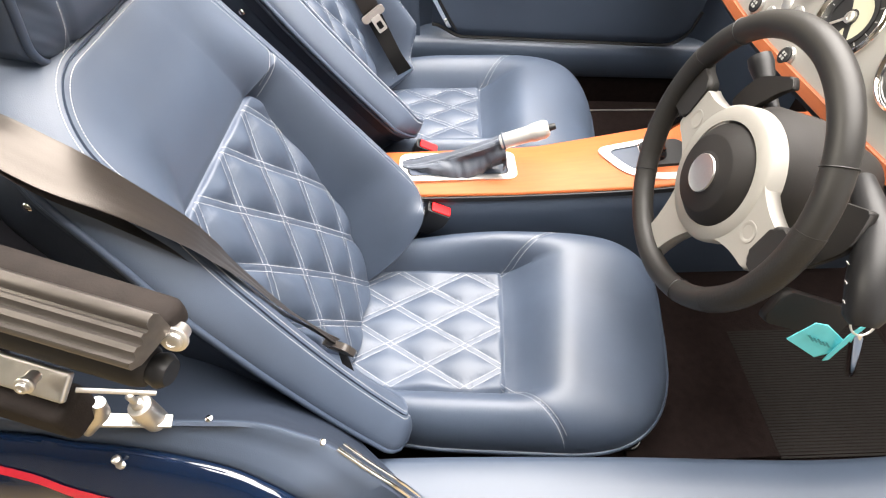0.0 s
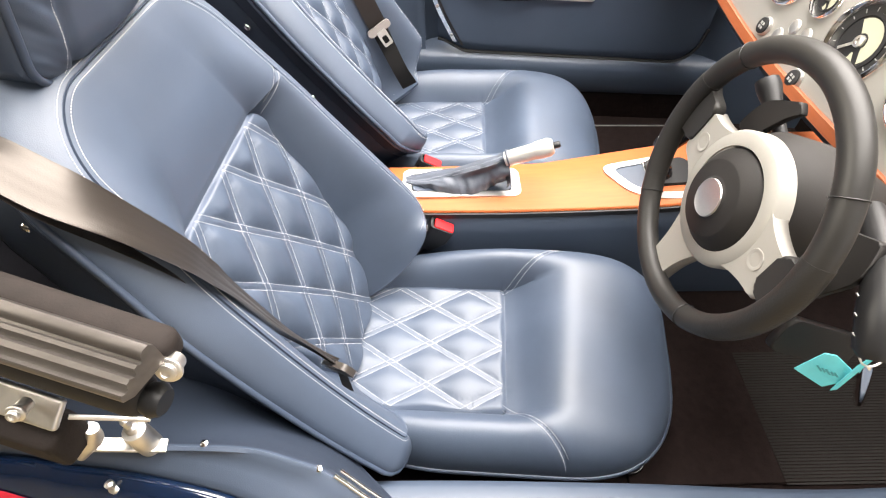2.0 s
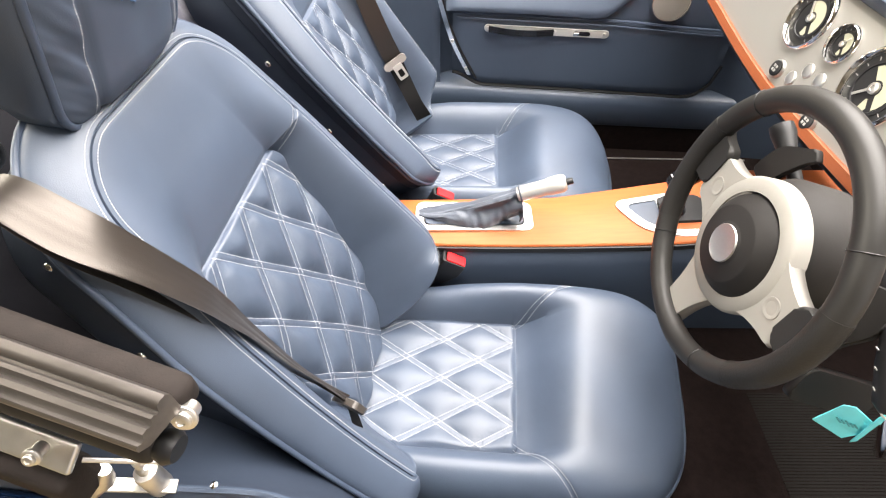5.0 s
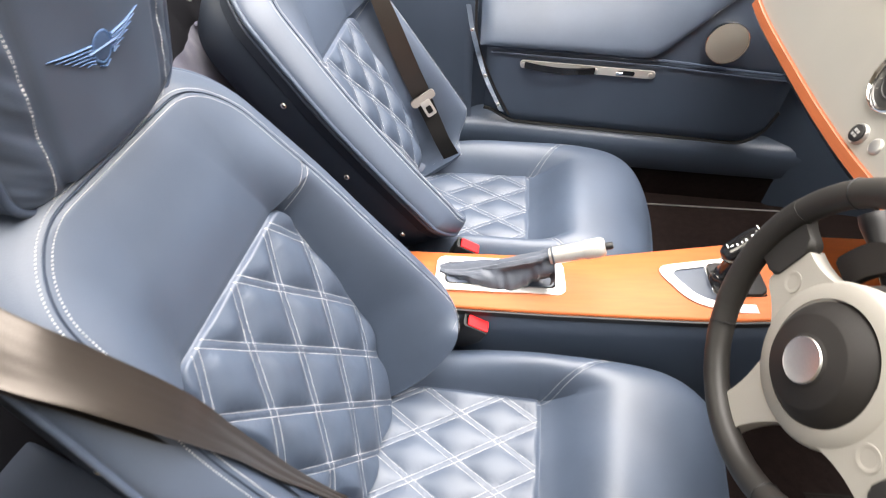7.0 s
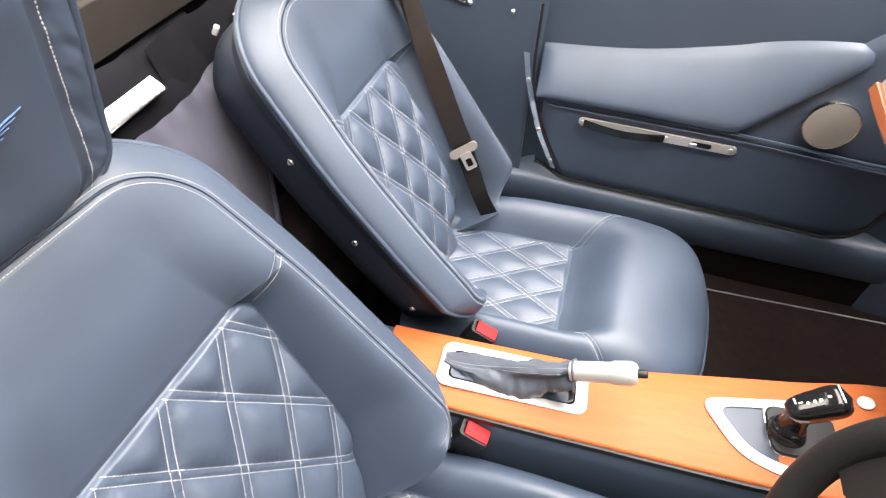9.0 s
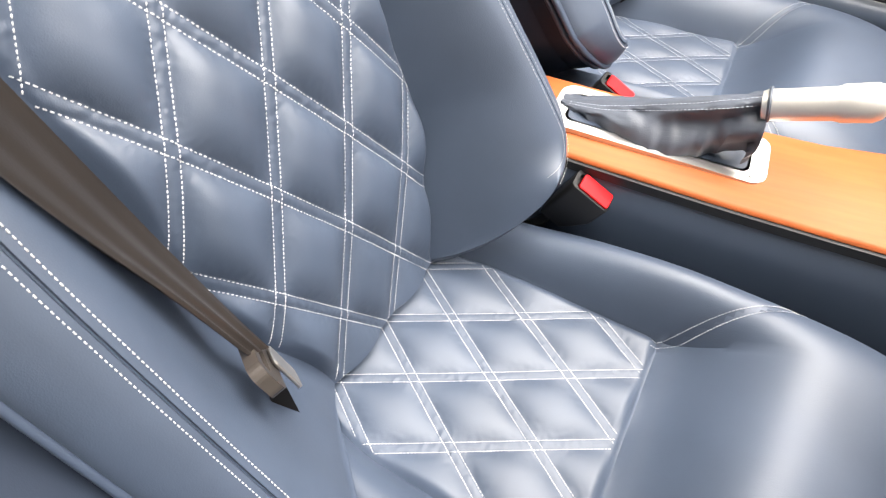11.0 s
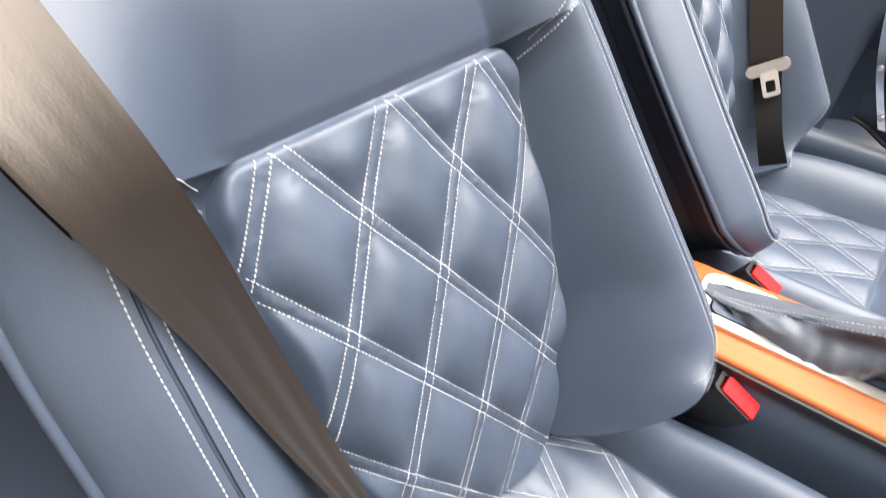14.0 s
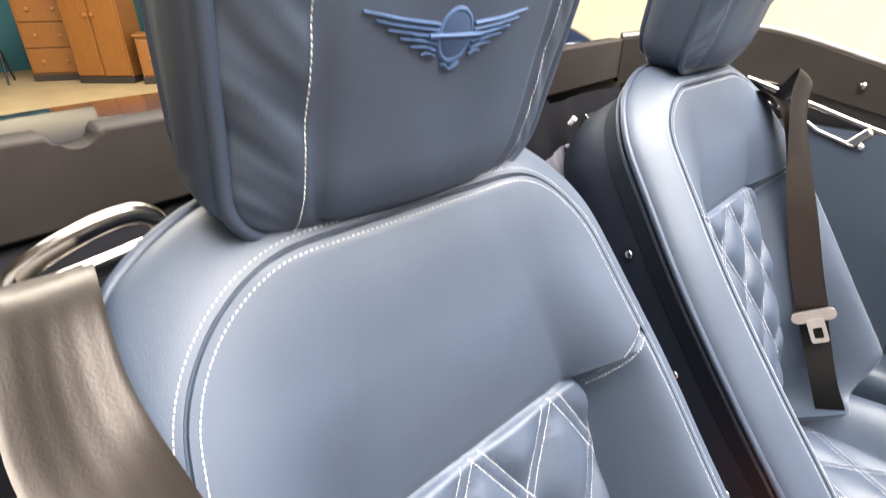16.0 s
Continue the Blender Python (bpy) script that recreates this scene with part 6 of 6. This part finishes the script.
part("toggle", tube([Vector((-0.296, -0.634, 0.828)), Vector((-0.306, -0.636, 0.808)), Vector((-0.322, -0.638, 0.785)), Vector((-0.334, -0.638, 0.768))], [0.006, 0.011, 0.007, 0.005], 12), steel, near_mech, "bare steel toggle")
pad_at = lambda s: Vector((-0.300, -0.648, 0.836)) + RAIL_D * s
part("lower_pad", beam(pad_at(0.35), pad_at(0.0), 0.036, 0.052, 0.009), mech_felt, near_mech, "brown-black padded block")

far_mech = thing("folding_hood_frame", (-0.3, 0.66, 0.9), "folded hood frame of bright steel rods under a black rail", "hood frame", "hood frames")
part("rod", tube([(-0.36, 0.650, 0.974), (-0.16, 0.655, 0.915), (-0.06, 0.655, 0.890)], 0.006, 10), bronze_chrome, far_mech, "bright steel rod")
part("rod", tube([(-0.34, 0.645, 0.945), (-0.24, 0.645, 0.908), (-0.225, 0.645, 0.898), (-0.165, 0.645, 0.880)], 0.005, 10), bronze_chrome, far_mech, "bright steel rod")
part("clevis", box(Matrix.Translation((-0.160, 0.648, 0.895)) @ Matrix.Rotation(radians(40), 4, "Y"), 0.018, 0.014, 0.042, 0.005), bronze_chrome, far_mech)
part("screw", lathe(Matrix.Translation((-0.183, 0.672, 0.978)) @ Matrix.Rotation(radians(90), 4, "X"), [(0.007, 0), (0.006, 0.004), (0.002, 0.006)], 12), bronze_chrome, far_mech)

# near body side: quarter trim, painted wing, door pillar
body = thing("car_body_side", (-0.4, -0.72, 0.6), "dark blue painted body side behind the driver door", "car body")
LIP = spline([(-0.95, -0.575, 0.765), (-0.60, -0.600, 0.762), (-0.40, -0.615, 0.756), (-0.272, -0.622, 0.750), (-0.185, -0.624, 0.742), (-0.137, -0.632, 0.725), (-0.110, -0.637, 0.705), (-0.074, -0.654, 0.675), (-0.040, -0.668, 0.640), (-0.010, -0.676, 0.570), (0.002, -0.676, 0.480)], 90)
EDGE = spline([(-0.95, -0.605, 0.745), (-0.60, -0.615, 0.742), (-0.43, -0.626, 0.737), (-0.369, -0.636, 0.734), (-0.298, -0.644, 0.729), (-0.215, -0.660, 0.716), (-0.172, -0.674, 0.700), (-0.137, -0.688, 0.672), (-0.105, -0.705, 0.600), (-0.085, -0.716, 0.520), (-0.08, -0.720, 0.44)], 90)
INNER = spline([(-0.95, -0.400, 0.70), (-0.60, -0.425, 0.70), (-0.414, -0.474, 0.695), (-0.289, -0.502, 0.685), (-0.222, -0.524, 0.635), (-0.155, -0.545, 0.580), (-0.120, -0.562, 0.545), (-0.085, -0.590, 0.520), (-0.050, -0.620, 0.505), (-0.020, -0.652, 0.520), (0.0, -0.655, 0.470)], 90)


def between(a, b, t, sag=0.0):
    return [p.lerp(q, t) + Vector((0, 0, sag)) for p, q in zip(a, b)]


def shifted(rail, dy, dz):
    return [p + Vector((0, dy, dz)) for p in rail]


wing_section = [(0.004, -0.012), (0.001, -0.001), (-0.004, 0.002), (-0.010, 0.000), (-0.022, -0.010), (-0.040, -0.030), (-0.058, -0.062), (-0.074, -0.12), (-0.084, -0.30)]
part("wing", loft(*[shifted(EDGE, a, b) for a, b in wing_section]), paint, body, "glossy dark blue paint")


def on_wing(p, off):
    """A place on the painted wing, off down from the line the coachline follows."""
    d = 0.030 + 0.026 * min(1.2, max(0.0, (p.x + 0.45) / 0.20)) + off
    return p + Vector((0, -d - 0.0010, float(np.interp(d, [0.010, 0.022, 0.040, 0.058, 0.074], [0.0, -0.010, -0.030, -0.062, -0.12])) + 0.0010))


part("coachline", loft(*[[on_wing(p, o) for p in EDGE[:75]] for o in (-0.0034, -0.0017, 0.0, 0.0017, 0.0034)]), red_line, body, "red coachline")
part("hood_stud", lathe(Matrix.Translation((-0.316, -0.656, 0.723)), [(0.006, 0.0), (0.006, 0.003), (0.003, 0.005), (0.003, 0.009), (0.0045, 0.011), (0.0045, 0.015), (0.001, 0.017)], 12), steel, body, "small brass-coloured stud")
trim_near = thing("quarter_trim", (-0.3, -0.6, 0.45), "blue leather quarter trim beside the driver seat", "trim panel")
# this panel's colour carries the shade that falls beside the seat
part("trim_panel", loft(shifted(LIP, 0.001, -0.002), shifted(LIP, 0.006, -0.010), between(LIP, INNER, 0.18, -0.010), between(LIP, INNER, 0.4, -0.014), between(LIP, INNER, 0.7, -0.010), between(LIP, INNER, 0.94, -0.002), INNER, shifted(INNER, 0.004, -0.003), shifted(INNER, 0.006, -0.010)), shaded_trim, trim_near, "smooth blue leather")
# dark fold that stands in for the shaded cavity beside the seat
part("inner_face", loft(shifted(INNER, 0.005, -0.010), shifted(INNER, 0.008, -0.10), shifted(INNER, 0.010, -0.42)), carpet, trim_near, "carpet-dark inner face standing in for the shaded cavity")
part("top_panel", loft(shifted(LIP, 0.002, -0.006), shifted(LIP, 0.001, 0.000), shifted(LIP, -0.002, 0.003), shifted(LIP, -0.006, 0.001), between(LIP, EDGE, 0.25, 0.001), between(LIP, EDGE, 0.5, 0.002), between(LIP, EDGE, 0.8, 0.001), shifted(EDGE, 0.003, -0.001), shifted(EDGE, 0.003, -0.014)), leather, trim_near, "padded blue leather edge")
for p in ((-0.226, -0.622, 0.749), (-0.114, -0.637, 0.709)):
    part("stud", lathe(Matrix.Translation(p), [(0.0042, 0), (0.0038, 0.0024), (0.001, 0.0036)], 12), chrome, trim_near)
part("shut_strip", tube([p + Vector((0.004, -0.001, 0.002)) for p in LIP[56:]], 0.0028, 10), chrome, trim_near, "bright metal shut strip")
part("shut_strip", tube([p + Vector((0.010, 0.004, 0.002)) for p in LIP[56:]], 0.0020, 10), chrome, trim_near, "bright metal shut strip")
plate = part("striker_plate", box(pose(-0.050, -0.690, 0.610, 0, -25, 0), 0.050, 0.006, 0.11, 0.002), steel, trim_near, "bright striker plate")
for z in (0.585, 0.635):
    part("screw", lathe(Matrix.Translation((-0.050 - (z - 0.61) * 0.4, -0.694, z)) @ Matrix.Rotation(radians(90), 4, "X"), [(0.006, 0), (0.005, 0.003), (0.002, 0.004)], 12), chrome, plate)

# ---- garage ----
tagged(part("ground", box(pose(0, 0, -0.05), 30, 30, 0.1), concrete, None), "pale concrete garage floor", "floor", kind="structure")
tagged(part("wall_back", box(pose(-9.2, 0, 0.5), 0.2, 22, 1.0), teal_wall, None), "dark teal lower garage wall", "wall", kind="structure")
# unseen upper wall, made cream so the rear deck reflects something pale
tagged(part("wall_back_upper", box(pose(-9.2, 0, 2.2), 0.2, 22, 2.4), white_wall, None), "added cream upper wall for the deck to reflect", "wall", kind="structure")
tagged(part("wall_left", box(pose(-1.5, 6.0, 1.7), 16, 0.2, 3.4), white_wall, None), "plain garage wall", "wall", kind="structure")
# unseen right and front walls and ceiling, greyed to limit bounced light
tagged(part("wall_right", box(pose(-1.5, -5.0, 1.7), 16, 0.2, 3.4), low_bounce_grey, None), "plain garage wall", "wall", kind="structure")
tagged(part("wall_front", box(pose(6.0, 0, 1.7), 0.2, 14, 3.4), low_bounce_grey, None), "plain garage wall", "wall", kind="structure")
tagged(part("ceiling", box(pose(-1.5, 0, 3.5), 16, 16, 0.2), low_bounce_grey, None), "grey garage ceiling", "ceiling", kind="structure")


def placed(t, x, y, turn):
    t.matrix_world = pose(x, y, 0, 0, 0, turn)
    return t


def cabinet(name, label, x, y, turn, w, d, h, rows, doors=0):
    """A pine cabinet with its front towards +x, turned round its own corner."""
    t = thing(name, (0, 0, 0), label, name.replace("_", " "))
    part("carcass", box(pose(0, 0, h / 2), d, w, h, 0.008), pine, t)
    part("top", box(pose(0.01, 0, h + 0.01), d + 0.04, w + 0.04, 0.025, 0.006), pine, t)
    part("plinth", box(pose(0.004, 0, 0.04), d + 0.01, w + 0.01, 0.08, 0.004), dark_gap, t)
    for k in range(rows):
        hz = (h - 0.12) / rows
        z = 0.09 + hz * (k + 0.5)
        dr = part("drawer", box(pose(d / 2 + 0.008, 0, z), 0.02, w - 0.05, hz - 0.02, 0.004), pine, t)
        for s in (-1, 1):
            part("knob", lathe(Matrix.Translation((d / 2 + 0.018, s * w * 0.22, z)) @ Matrix.Rotation(radians(90), 4, "Y"), [(0.008, 0), (0.007, 0.012), (0.020, 0.02), (0.018, 0.03), (0.005, 0.034)], 12), pine_light, dr)
    for k in range(doors):
        y0 = w * (k + 0.5) / doors - w / 2
        dr = part("door", box(pose(d / 2 + 0.010, y0, h / 2 + 0.02), 0.022, w / doors - 0.02, h - 0.14, 0.006), pine, t)
        part("knob", lathe(Matrix.Translation((d / 2 + 0.02, y0 + (w / doors * 0.38) * (1 if k == 0 else -1), h * 0.38)) @ Matrix.Rotation(radians(90), 4, "Y"), [(0.01, 0), (0.009, 0.012), (0.022, 0.02), (0.018, 0.03)], 12), pine_light, dr)
    return placed(t, x, y, turn)


cabinet("chest_of_drawers", "honey pine chest of three drawers with round knobs", -8.05, 1.36, -28, 0.56, 0.42, 0.96, 3)
cabinet("wardrobe", "tall honey pine wardrobe with two doors", -7.42, 1.72, -46, 0.62, 0.42, 1.95, 0, 2)
cabinet("bedside_cabinet", "small honey pine cabinet with one drawer", -6.95, 2.12, -30, 0.44, 0.36, 0.52, 1)
chair = thing("metal_chair", (0, 0, 0), "dark metal folding chair", "chair")
for a, b in (((-0.2, -0.2, 0), (0.1, -0.2, 0.80)), ((-0.2, 0.2, 0), (0.1, 0.2, 0.80)), ((0.2, -0.2, 0), (-0.1, -0.2, 0.45)), ((0.2, 0.2, 0), (-0.1, 0.2, 0.45))):
    part("leg", tube([a, b], 0.012, 8), black_plastic, chair)
part("seat", box(pose(0, 0, 0.45), 0.36, 0.40, 0.02, 0.006), black_plastic, chair)
part("backrest", box(pose(0.09, 0, 0.72), 0.02, 0.40, 0.16, 0.006), black_plastic, chair)
placed(chair, -8.2, 0.62, 160)
